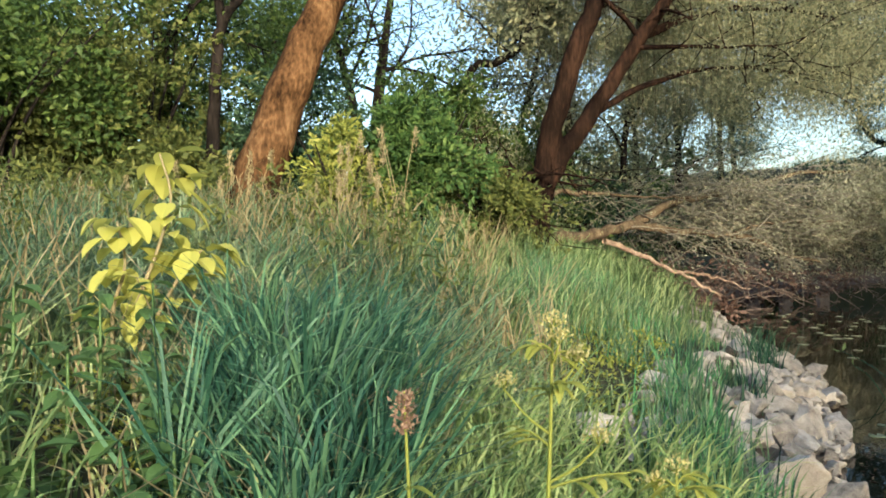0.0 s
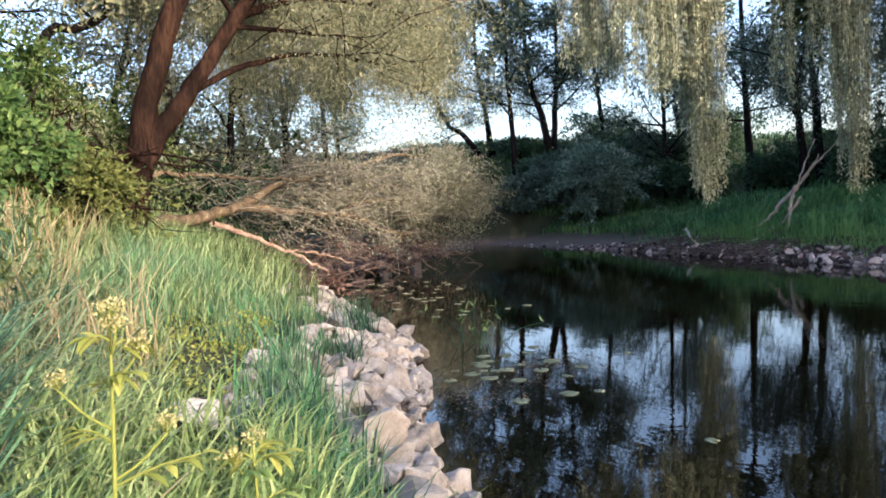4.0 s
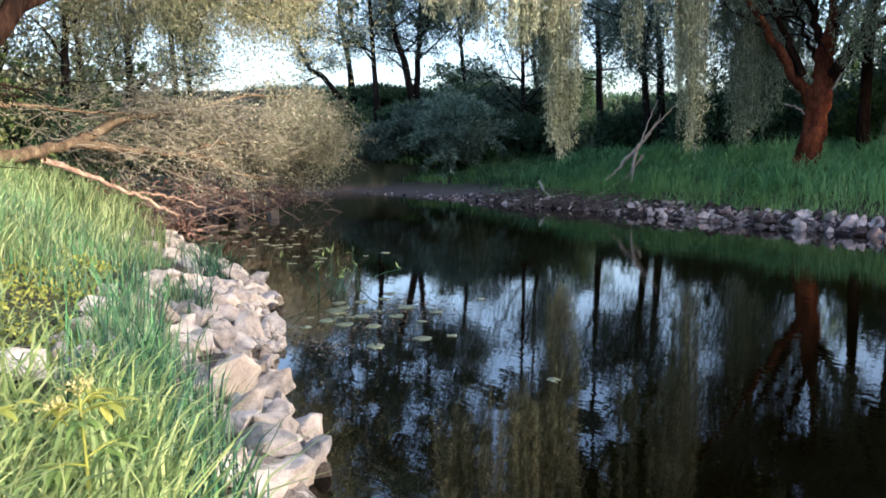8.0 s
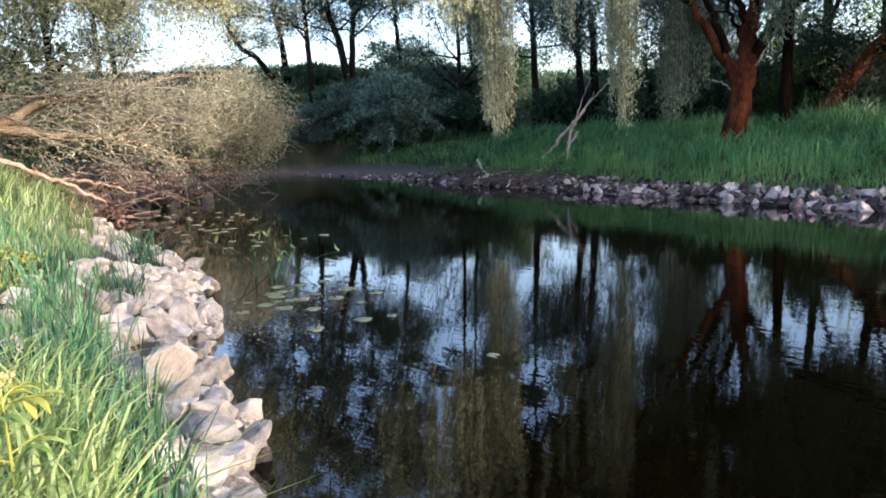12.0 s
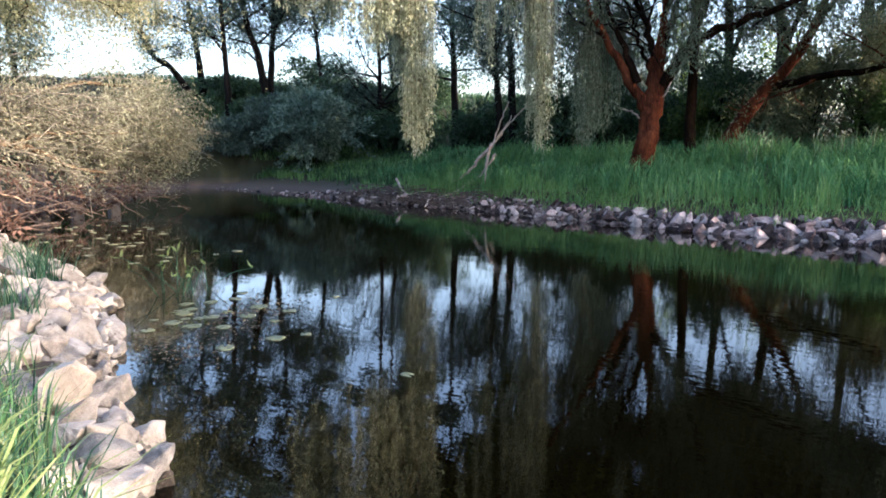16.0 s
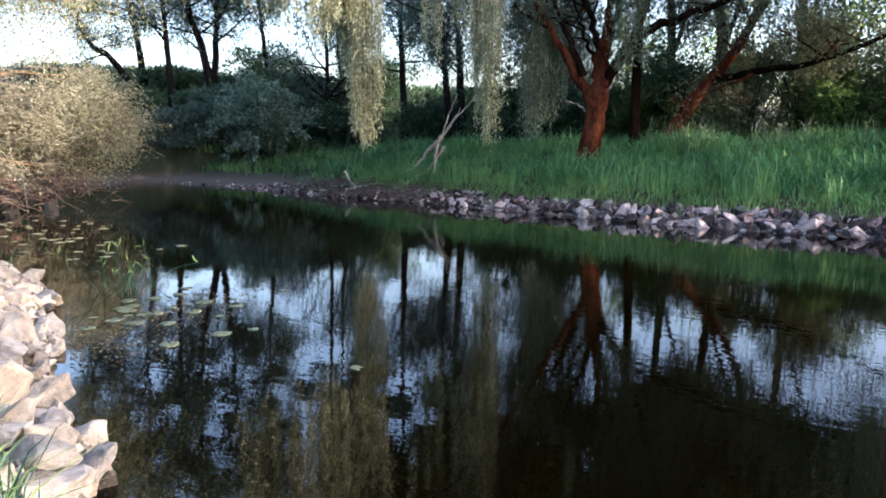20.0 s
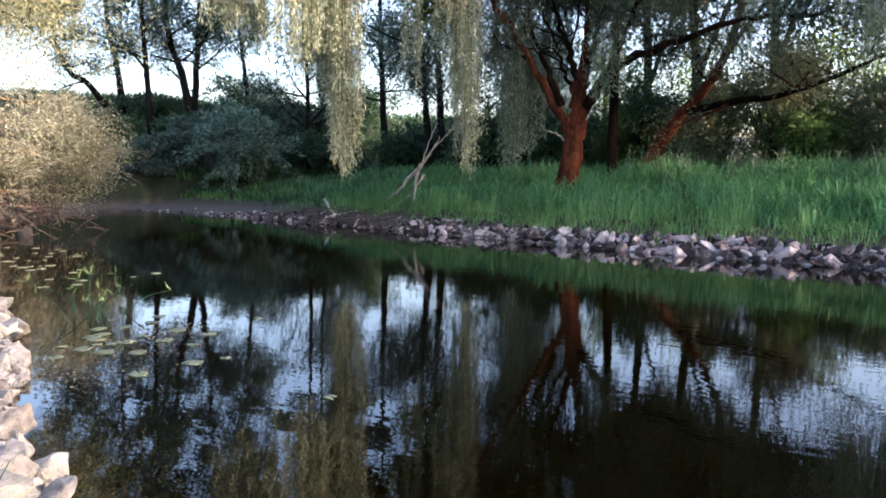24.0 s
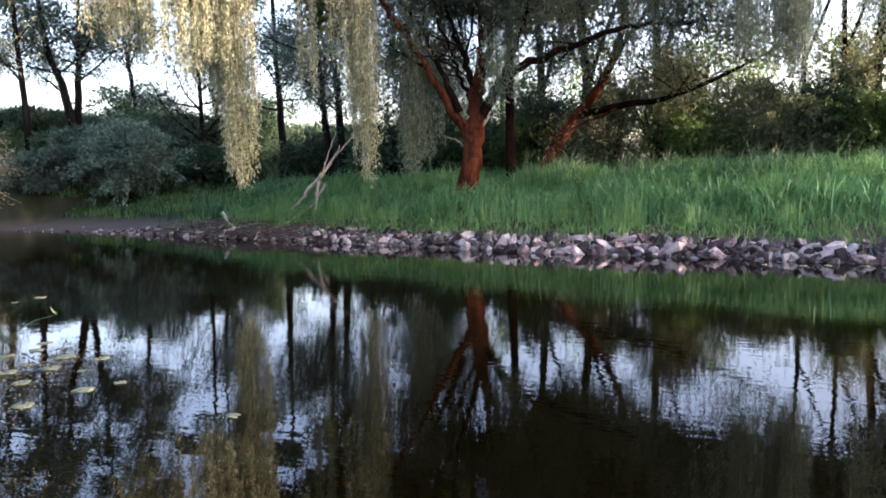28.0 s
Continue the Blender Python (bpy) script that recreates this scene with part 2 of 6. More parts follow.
LEAF_OLIVE = foliage("olive_leaf", [(0.0, (0.03, 0.05, 0.013)), (0.5, (0.095, 0.118, 0.03)), (1.0, (0.24, 0.25, 0.07))], 0.4)
LEAF_MEADOW = foliage("grey_olive_leaf", [(0.0, (0.055, 0.085, 0.04)), (0.5, (0.16, 0.19, 0.095)), (1.0, (0.36, 0.38, 0.2))], 0.42, patch=0.5)
SCRAP = foliage("brown_plant_scrap", [(0.0, (0.03, 0.026, 0.018)), (0.5, (0.065, 0.057, 0.042)), (1.0, (0.13, 0.12, 0.09))], 0.1)
PETAL = foliage("cream_flower", [(0.0, (0.28, 0.26, 0.09)), (0.5, (0.42, 0.38, 0.15)), (1.0, (0.6, 0.55, 0.28))], 0.3)
SEEDHEAD = foliage("reddish_seed", [(0.0, (0.13, 0.075, 0.05)), (0.5, (0.26, 0.165, 0.11)), (1.0, (0.42, 0.31, 0.21))], 0.25)
PAD = foliage("lily_pad_leaf", [(0.0, (0.09, 0.11, 0.06)), (0.5, (0.17, 0.195, 0.11)), (1.0, (0.33, 0.35, 0.22))], 0.1, 0.3)

WATER, n_, l_, p_ = nodes_of("pond_water")
p_.inputs["Base Color"].default_value = (0.0024, 0.0019, 0.0005, 1)
p_.inputs["Roughness"].default_value = 0.004
p_.inputs["IOR"].default_value = 1.4
tc_, mp_ = n_.new("ShaderNodeTexCoord"), n_.new("ShaderNodeMapping")
l_.new(tc_.outputs["Object"], mp_.inputs["Vector"])
mp_.inputs["Rotation"].default_value = (0, 0, radians(25))
mp_.inputs["Scale"].default_value = (1.3, 0.5, 1)
w1_, w2_ = n_.new("ShaderNodeTexNoise"), n_.new("ShaderNodeTexNoise")
w1_.inputs["Scale"].default_value, w1_.inputs["Detail"].default_value = 2.2, 2
w2_.inputs["Scale"].default_value, w2_.inputs["Detail"].default_value = 10, 2
l_.new(mp_.outputs[0], w1_.inputs["Vector"])
l_.new(mp_.outputs[0], w2_.inputs["Vector"])
wa_ = n_.new("ShaderNodeMath")
wa_.operation = "MULTIPLY_ADD"
wa_.inputs[1].default_value = 0.68
l_.new(w2_.outputs[0], wa_.inputs[0])
l_.new(w1_.outputs[0], wa_.inputs[2])
wb_ = n_.new("ShaderNodeBump")
wb_.inputs["Strength"].default_value, wb_.inputs["Distance"].default_value = 0.05, 0.021
l_.new(wa_.outputs[0], wb_.inputs["Height"])
l_.new(wb_.outputs[0], p_.inputs["Normal"])


# ---- mesh builders ----
def rng_of(seed):
    return np.random.default_rng(seed)


def np_mesh(name, V, F, smooth=False):
    """A mesh from an array of places and an array (or arrays) of faces."""
    V = np.asarray(V, dtype=np.float32).reshape(-1, 3)
    groups = [np.asarray(f, dtype=np.int32) for f in (F if isinstance(F, list) else [F]) if len(f)]
    me = bpy.data.meshes.new(name)
    me.vertices.add(len(V))
    me.vertices.foreach_set("co", V.ravel())
    loops = np.concatenate([g.ravel() for g in groups])
    sizes = np.concatenate([np.full(len(g), g.shape[1], np.int32) for g in groups])
    me.loops.add(len(loops))
    me.loops.foreach_set("vertex_index", loops)
    me.polygons.add(len(sizes))
    me.polygons.foreach_set("loop_start", np.concatenate([[0], np.cumsum(sizes)[:-1]]).astype(np.int32))
    if smooth:
        me.polygons.foreach_set("use_smooth", np.ones(len(sizes), bool))
    me.update(calc_edges=True)
    return me


def part(name, mesh, material, parent=None, label=""):
    if isinstance(mesh, bmesh.types.BMesh):
        me = bpy.data.meshes.new(name)
        mesh.to_mesh(me)
        mesh.free()
        mesh = me
    mesh.materials.append(material)
    ob = new(name, mesh)
    ob.parent = parent
    return tagged(ob, label)


def thing(name, at, label, category, group=""):
    ob = new(name)
    ob.location = at
    ob.empty_display_size = 0.2
    return tagged(ob, label, category, group)


def unit(v):
    return v / np.maximum(np.linalg.norm(v, axis=-1, keepdims=True), 1e-9)


def spline(pts, n):
    """A smooth line through the points."""
    p = np.asarray(pts, float)
    if len(p) == 2:
        return p[0] + (p[1] - p[0]) * np.linspace(0, 1, n)[:, None]
    q = np.vstack([2 * p[0] - p[1], p, 2 * p[-1] - p[-2]])
    u = np.linspace(0, len(p) - 1 - 1e-6, n)
    i = u.astype(int)
    f = (u - i)[:, None]
    a, b, c, d = q[i], q[i + 1], q[i + 2], q[i + 3]
    return 0.5 * (2 * b + (c - a) * f + (2 * a - 5 * b + 4 * c - d) * f ** 2 + (3 * b - a - 3 * c + d) * f ** 3)


def tube(pts, radii, sides=8, rough=0.0, rng=None):
    """A round limb along a line, with a closed tip."""
    p = np.asarray(pts, float)
    n = len(p)
    r = np.broadcast_to(np.asarray(radii, float), (n,))
    t = unit(np.gradient(p, axis=0))
    ref = np.array([1.0, 0.1, 0.0]) if abs(t[0][2]) > 0.7 else np.array([0.0, 0.0, 1.0])
    u = unit(np.cross(t, ref))
    w = np.cross(t, u)
    a = np.linspace(0, 2 * np.pi, sides, endpoint=False)
    rr = r[:, None] * np.ones(sides)
    if rough and rng is not None:
        lobes = 1 + rough * (np.sin(a * 3 + rng.uniform(0, 6)) * 0.6 + rng.normal(0, 0.4, sides))
        rr = rr * lobes * (1 + rough * 0.5 * rng.normal(0, 1, (n, sides)))
    V = p[:, None] + rr[..., None] * (np.cos(a)[None, :, None] * u[:, None] + np.sin(a)[None, :, None] * w[:, None])
    V = np.vstack([V.reshape(-1, 3), p[-1:] + t[-1] * r[-1]])
    i, j = np.meshgrid(np.arange(n - 1), np.arange(sides), indexing="ij")
    k = (j + 1) % sides
    Q = np.stack([i * sides + j, i * sides + k, (i + 1) * sides + k, (i + 1) * sides + j], -1).reshape(-1, 4)
    j = np.arange(sides)
    T = np.stack([(n - 1) * sides + j, (n - 1) * sides + (j + 1) % sides, np.full(sides, n * sides)], -1)
    return V, Q, T


def joined(tubes):
    V, Q, T, k = [], [], [], 0
    for v, q, t in tubes:
        V.append(v)
        Q.append(q + k)
        T.append(t + k)
        k += len(v)
    return np.vstack(V), [np.vstack(Q), np.vstack(T)]


def leaf_mesh(name, P, D, length, width, rng, fold=0.25):
    """Small pointed leaves: base, two shoulders and a tip, folded along the rib."""
    P, D = np.asarray(P, float), unit(np.asarray(D, float))
    N = len(P)
    L = length * rng.uniform(0.6, 1.3, (N, 1))
    W = width * rng.uniform(0.7, 1.25, (N, 1))
    side = unit(np.cross(D, rng.normal(0, 1, (N, 3))))
    nor = np.cross(side, D)
    mid = P + D * L * 0.45
    V = np.stack([P, mid + side * W / 2 + nor * W * fold, P + D * L - nor * L * 0.12, mid - side * W / 2 + nor * W * fold], 1)
    b = np.arange(N)[:, None] * 4
    F = np.concatenate([b + np.array([[0, 1, 2]]), b + np.array([[0, 2, 3]])])
    return np_mesh(name, V.reshape(-1, 3), F)


def clump_points(centres, radii, n, rng, shell=0.35):
    """n places inside ellipsoids, thicker toward their skins."""
    c, r = np.asarray(centres, float), np.asarray(radii, float)
    vol = np.prod(r, axis=1) ** (2 / 3)
    i = rng.choice(len(c), n, p=vol / vol.sum())
    d = unit(rng.normal(0, 1, (n, 3)))
    k = rng.uniform(0, 1, (n, 1)) ** shell
    return c[i] + d * k * r[i] * rng.uniform(0.75, 1.1, (n, 1)), d


def sprays(tips, each, spread, rng):
    """Leaves round twig ends."""
    tips = np.asarray(tips, float)
    P = np.repeat(tips, each, axis=0) + rng.normal(0, 1, (len(tips) * each, 3)) * spread
    return P


def branches_from(line, radii, rng, count, reach, start=0.3, up=0.35, levels=2, kink=0.15):
    """Side branches that leave a limb, with their own twigs. Gives tubes and the places of the twig ends."""
    tubes, tips = [], []
    line = np.asarray(line, float)
    n = len(line)
    for _ in range(count):
        f = start + (1 - start) * rng.uniform(0, 1) ** 0.8
        i = min(int(f * (n - 1)), n - 2)
        p = line[i] + (line[i + 1] - line[i]) * (f * (n - 1) - i)
        t = unit(line[i + 1] - line[i])
        d = unit(rng.normal(0, 1, 3) * [1, 1, 0.5] + t * 0.5 + np.array([0, 0, up]))
        length = reach * rng.uniform(0.5, 1.1) * (1.15 - 0.6 * f)
        m = 6
        steps = [p]
        for _k in range(m):
            d = unit(d + rng.normal(0, kink, 3))
            steps.append(steps[-1] + d * length / m)
        steps = np.array(steps)
        r0 = min(radii[i] * 0.5, 0.02 + length * 0.014)
        tubes.append(tube(steps, np.linspace(r0, r0 * 0.25, m + 1), 5))
        tips += list(steps[2:])
        if levels > 1:
            for k in range(2, m + 1):
                for _q in range(2):
                    e = unit(d + rng.normal(0, 0.8, 3))
                    s = [steps[k]]
                    for _j in range(3):
                        e = unit(e + rng.normal(0, 0.25, 3))
                        s.append(s[-1] + e * length * 0.12)
                    tubes.append(tube(np.array(s), np.linspace(r0 * 0.35, r0 * 0.1, 4), 3))
                    tips += s[1:]
    return tubes, tips


def broadleaf(name, label, limbs, bark, leaf, seed, leaves=5000, size=(0.12, 0.07), count=10, reach=2.0, start=0.35, spread=0.3, up=0.35, fall=0.3, sides=9, rough=0.1, clear=None, dense_above=None, top_share=0.5, limb_start=0.2, limb_bark=None):
    """A tree: limbs given as (points, thick radius, thin radius), each with side branches and leaves round their twigs."""
    rng = rng_of(seed)
    base = Vector(limbs[0][0][0])
    tree = thing(name, base, label, "tree")
    tips, twigs = [], []
    for k, (pts, r0, r1) in enumerate(limbs):
        n = 4 * len(pts)
        line = spline(pts, n)
        line[1:-1] += rng.normal(0, 0.012, (n - 2, 3))
        radii = r1 + (r0 - r1) * np.linspace(1, 0, n) ** 1.1
        if k == 0:
            radii[:3] *= [1.35, 1.15, 1.05]
        V, Q, T = tube(line, radii, sides, rough, rng)
        part("trunk" if k == 0 else "limb", np_mesh("limb", V - np.array(base), [Q, T], True), (limb_bark or bark) if k else bark, tree)
        tb, tp = branches_from(line, radii, rng, max(2, int(count * (1 if k else 0.7))), reach, start if k == 0 else limb_start, up)
        twigs += tb
        tips += tp
    V, F = joined(twigs)
    tagged(part("branchwork", np_mesh("branchwork", V - np.array(base), F, True), bark, tree), kind="stuff")
    each = max(1, leaves // len(tips))
    P = sprays(tips, each, spread, rng)
    if clear:
        P = P[~clear(P)]
    P = P - np.array(base)
    D = rng.normal(0, 1, P.shape) + np.array([0, 0, -fall])
    if dense_above:
        top = np.array([p for p in tips if p[2] > dense_above])
        Q = sprays(top[rng.uniform(0, 1, len(top)) < top_share], 22, min(spread * 1.7, 0.5), rng) - np.array(base)
        tagged(part("crown_top", leaf_mesh("crown_top", Q, rng.normal(0, 1, Q.shape), size[0] * 1.9, size[1] * 2.0, rng), leaf, tree), kind="stuff")
    part("crown", leaf_mesh("crown", P, D, size[0], size[1], rng), leaf, tree)
    return tree


def shrub(name, label, at, radii, leaf, seed, leaves=4000, size=(0.1, 0.06), stems=9, lumps=14, bark=None, category="bush"):
    """A bush: stems from the ground and a broken mass of lumps of leaves."""
    rng = rng_of(seed)
    bush = thing(name, at, label, category)
    R = np.asarray(radii, float)
    tubes, centres = [], []
    for _ in range(stems):
        d = rng.normal(0, 1, 2)
        end = np.array([d[0] * R[0] * 0.45, d[1] * R[1] * 0.45, R[2] * rng.uniform(0.9, 1.7)])
        line = spline([(rng.normal(0, 0.15), rng.normal(0, 0.15), -0.2), end * [0.4, 0.4, 0.55], end], 8)
        tubes.append(tube(line, np.linspace(0.035, 0.008, 8), 5))
    V, F = joined(tubes)
    tagged(part("stemwork", np_mesh("stemwork", V, F, True), bark or BARK_DARK, bush), kind="stuff")
    for _ in range(lumps):
        d = unit(rng.normal(0, 1, 3)) * rng.uniform(0.3, 1.0)
        centres.append(d * R * [1, 1, 0.85] + [0, 0, R[2] * 1.0])
    sizes = np.outer(rng.uniform(0.16, 0.46, lumps) * rng.uniform(0.7, 1.2, lumps), R)
    P, d = clump_points(centres, sizes, int(leaves * 0.78), rng)
    shoots = int(16 + leaves / 160)
    s = unit(rng.normal(0, 1, (shoots, 3)) + [0, 0, 0.45])
    each = int(leaves * 0.22 / shoots) + 1
    f = rng.uniform(0.55, 1.0, (shoots, each, 1)) * rng.uniform(0.95, 1.65, (shoots, 1, 1))
    sag = np.array([0, 0, -0.22]) * f ** 2 * R[2]
    Q = (s[:, None] * f * R * [1, 1, 0.9] + sag + [0, 0, R[2]] + rng.normal(0, 0.05, (shoots, each, 3))).reshape(-1, 3)
    P = np.vstack([P, Q])
    d = np.vstack([d, np.repeat(s, each, 0)])
    P[:, 2] = np.maximum(P[:, 2], 0.05)
    D = d + rng.normal(0, 0.7, P.shape) + np.array([0, 0, -0.25])
    part("foliage", leaf_mesh("foliage", P, D, size[0], size[1], rng), leaf, bush)
    return bush


def blade_mesh(name, P, H, W, rng, bend=0.5, wind=(0.06, 0.0)):
    """Grass blades, each a tapering bent strip."""
    P = np.asarray(P, float)
    N = len(P)
    H = np.broadcast_to(H, (N,))[:, None]
    W = np.broadcast_to(W, (N,))[:, None]
    a = rng.uniform(0, 2 * np.pi, N)
    lean = np.stack([np.cos(a), np.sin(a), np.zeros(N)], 1) * rng.uniform(0.05, 1, (N, 1)) * bend + np.array([*wind, 0]) * bend
    side = np.stack([-np.sin(a), np.cos(a), np.zeros(N)], 1)
    tw = rng.uniform(0, np.pi, N)
    side = unit(side * np.cos(tw)[:, None] + np.stack([np.cos(a), np.sin(a), np.zeros(N)], 1) * np.sin(tw)[:, None])
    V = []
    for f, k in ((0.0, 1.0), (0.4, 0.9), (0.75, 0.6)):
        c = P + np.array([0, 0, 1]) * H * (f - 0.18 * f * f * bend) + lean * H * f ** 2
        V += [c - side * W * k / 2, c + side * W * k / 2]
    V.append(P + np.array([0, 0, 1]) * H * (1 - 0.35 * bend) + lean * H)
    V = np.stack(V, 1).reshape(-1, 3)
    b = np.arange(N)[:, None] * 7
    F = np.concatenate([b + np.array([q]) for q in ([0, 1, 3], [0, 3, 2], [2, 3, 5], [2, 5, 4], [4, 5, 6])])
    return np_mesh(name, V, F)


# ---- the lie of the land ----
NEAR_Y = [-60, 0, 1.5, 2.35, 2.75, 3.3, 4.1, 5.1, 6.9, 9, 10.8, 14, 17, 19, 21, 23, 25, 27]
NEAR_X = [1.0, 1.28, 1.4, 1.66, 1.96, 2.15, 2.4, 2.95, 3.75, 4.25, 4.5, 5.2, 6.3, 7.4, 9.6, 12, 14.5, 17]
FAR_Y = [-60, -12, -5, -1.3, 0, 1.4, 3.4, 5.5, 7.5, 9.5, 11.6, 14, 17, 20.4, 24.5, 27]
FAR_X = [10, 11.4, 12.3, 12.95, 13.1, 13.22, 13.38, 13.75, 14.1, 14.5, 15.0, 15.35, 15.85, 16.5, 16.65, 16.8]


def near_x(y):
    return np.interp(y, NEAR_Y, NEAR_X)


def far_x(y):
    return np.interp(y, FAR_Y, FAR_X)


def land(x, y):
    """Height of the ground."""
    x, y = np.asarray(x, float), np.asarray(y, float)
    sn, sf, se = (near_x(y) - x) * 0.86, (x - far_x(y)) * 0.96, y - 26.5
    s = np.maximum(np.maximum(sn, sf), se)
    bed = -np.minimum(1.2, 0.5 * np.abs(s))
    slope = 0.15 + 0.035 * np.clip(y, 0, 10)
    zn = np.where(sn < 1, 0.38 * np.clip(sn, 0, 1), 0.38 + slope * (np.minimum(sn, 3.4) - 1) + 0.07 * np.maximum(sn - 3.4, 0) * (sn < 12) + 0.6 * (sn >= 12))
    soft = np.clip((y - 15) / 5, 0, 1)
    zf = np.where(sf < 1, 0.42 * np.clip(sf, 0, 1), 0.42 + 0.19 * (np.minimum(sf, 4.8) - 1) + 0.03 * np.clip(sf - 4.8, 0, 30)) * (1 - soft)
    zf = zf + soft * (0.1 * np.clip(sf, 0, 4) + 0.14 * np.clip(sf - 1.5, 0, 6))
    ze = 0.08 * np.clip(se, 0, 30)
    z = np.where(sf >= np.maximum(sn, se), zf, np.where(sn >= se, zn, ze))
    z = np.where((y > 20) & (sn > 0) & (sn >= sf), np.minimum(zn, 0.15 + 0.12 * sn), z)
    z = np.where(s < 0, bed, z)
    q = 0.574 * x + 0.819 * y
    top = np.interp(0.819 * x - 0.574 * y, [-2, 7, 13], [4.4, 3.8, 3.5])
    dike = np.clip((q - 32) * 0.36, 0, top) + 1.1
    z = np.where((q > 32) & (s > 0), np.maximum(z, dike), z)
    return z + 0.04 * np.sin(x * 1.7 + 0.6) * np.cos(y * 1.3) * (s > 0.5)


def rest(x, y, sink=0.03):
    return float(land(x, y)) - sink


def steps_of(lo, hi, step, reach):
    inner = np.arange(lo, hi + step / 2, step)
    outer = np.array([0.8, 2, 4, 8, 16, 32, 70, 150, 320, 700, reach])
    return np.concatenate([(lo - outer)[::-1], inner, hi + outer])


gx, gy = steps_of(-14, 36, 0.35, 1500), steps_of(-22, 54, 0.4, 1500)
GX, GY = np.meshgrid(gx, gy, indexing="ij")
GZ = land(GX, GY)
i_, j_ = np.meshgrid(np.arange(len(gx) - 1), np.arange(len(gy) - 1), indexing="ij")
k_ = i_ * len(gy) + j_
ground = part("ground", np_mesh("ground", np.stack([GX, GY, GZ], -1), np.stack([k_, k_ + len(gy), k_ + len(gy) + 1, k_ + 1], -1).reshape(-1, 4), True), EARTH)
tagged(ground, "dark earth bank, dike and pond bed under grass", "ground", kind="structure")

wx, wy = np.linspace(-1, 22, 24), np.linspace(-58, 30, 45)
WX, WY = np.meshgrid(wx, wy, indexing="ij")
i_, j_ = np.meshgrid(np.arange(23), np.arange(44), indexing="ij")
k_ = i_ * 45 + j_
water = part("water", np_mesh("water", np.stack([WX, WY, WX * 0], -1), np.stack([k_, k_ + 45, k_ + 46, k_ + 1], -1).reshape(-1, 4), True), WATER)
tagged(water, "still dark brown pond water mirroring trees and sky", "water", kind="structure")


# ---- far willow with hanging strands ----
def strands(groups, rng, length=0.11, width=0.024, gap=0.045):
    """Hanging willow strands: (x, y, spread, top, foot, count). Gives thin stems, leaf places and ways."""
    tubes, P, D = [], [], []
    for x, y, spread, top, foot, count in groups:
        for _ in range(count):
            if _ % 5 == 0:
                cx, cy = rng.normal(x, spread * 0.6), rng.normal(y, spread * 0.6)
                off = math.hypot(cx - x, cy - y) / max(spread, 0.01)
                clo = foot + rng.uniform(0, 0.6) + (1.0 * off) ** 1.5 * rng.uniform(0.4, 1.4)
                chi = top + rng.uniform(-0.6, 0.8)
            px, py = rng.normal(cx, 0.03 + 0.14 * spread ** 2), rng.normal(cy, 0.03 + 0.14 * spread ** 2)
            lo, hi = clo + rng.uniform(0, 0.45), chi + rng.uniform(-0.3, 0.3)
            if hi - lo < 0.4:
                continue
            n = 7
            drift = rng.normal(0, 0.12, 2)
            f = np.linspace(0, 1, n)
            line = np.stack([px + drift[0] * np.sin(f * 2.2), py + drift[1] * np.sin(f * 2.2), hi + (lo - hi) * f], 1)
            tubes.append(tube(line, np.linspace(0.008, 0.003, n), 3))
            m = int((hi - lo) / gap)
            u = rng.uniform(0, 1, m)
            Q = np.stack([np.interp(u, f, line[:, k]) for k in range(3)], 1)
            P.append(Q + rng.normal(0, 0.035, Q.shape))
            D.append(rng.normal(0, 0.55, Q.shape) + np.array([0, 0, -0.9]))
    return tubes, np.vstack(P), np.vstack(D)


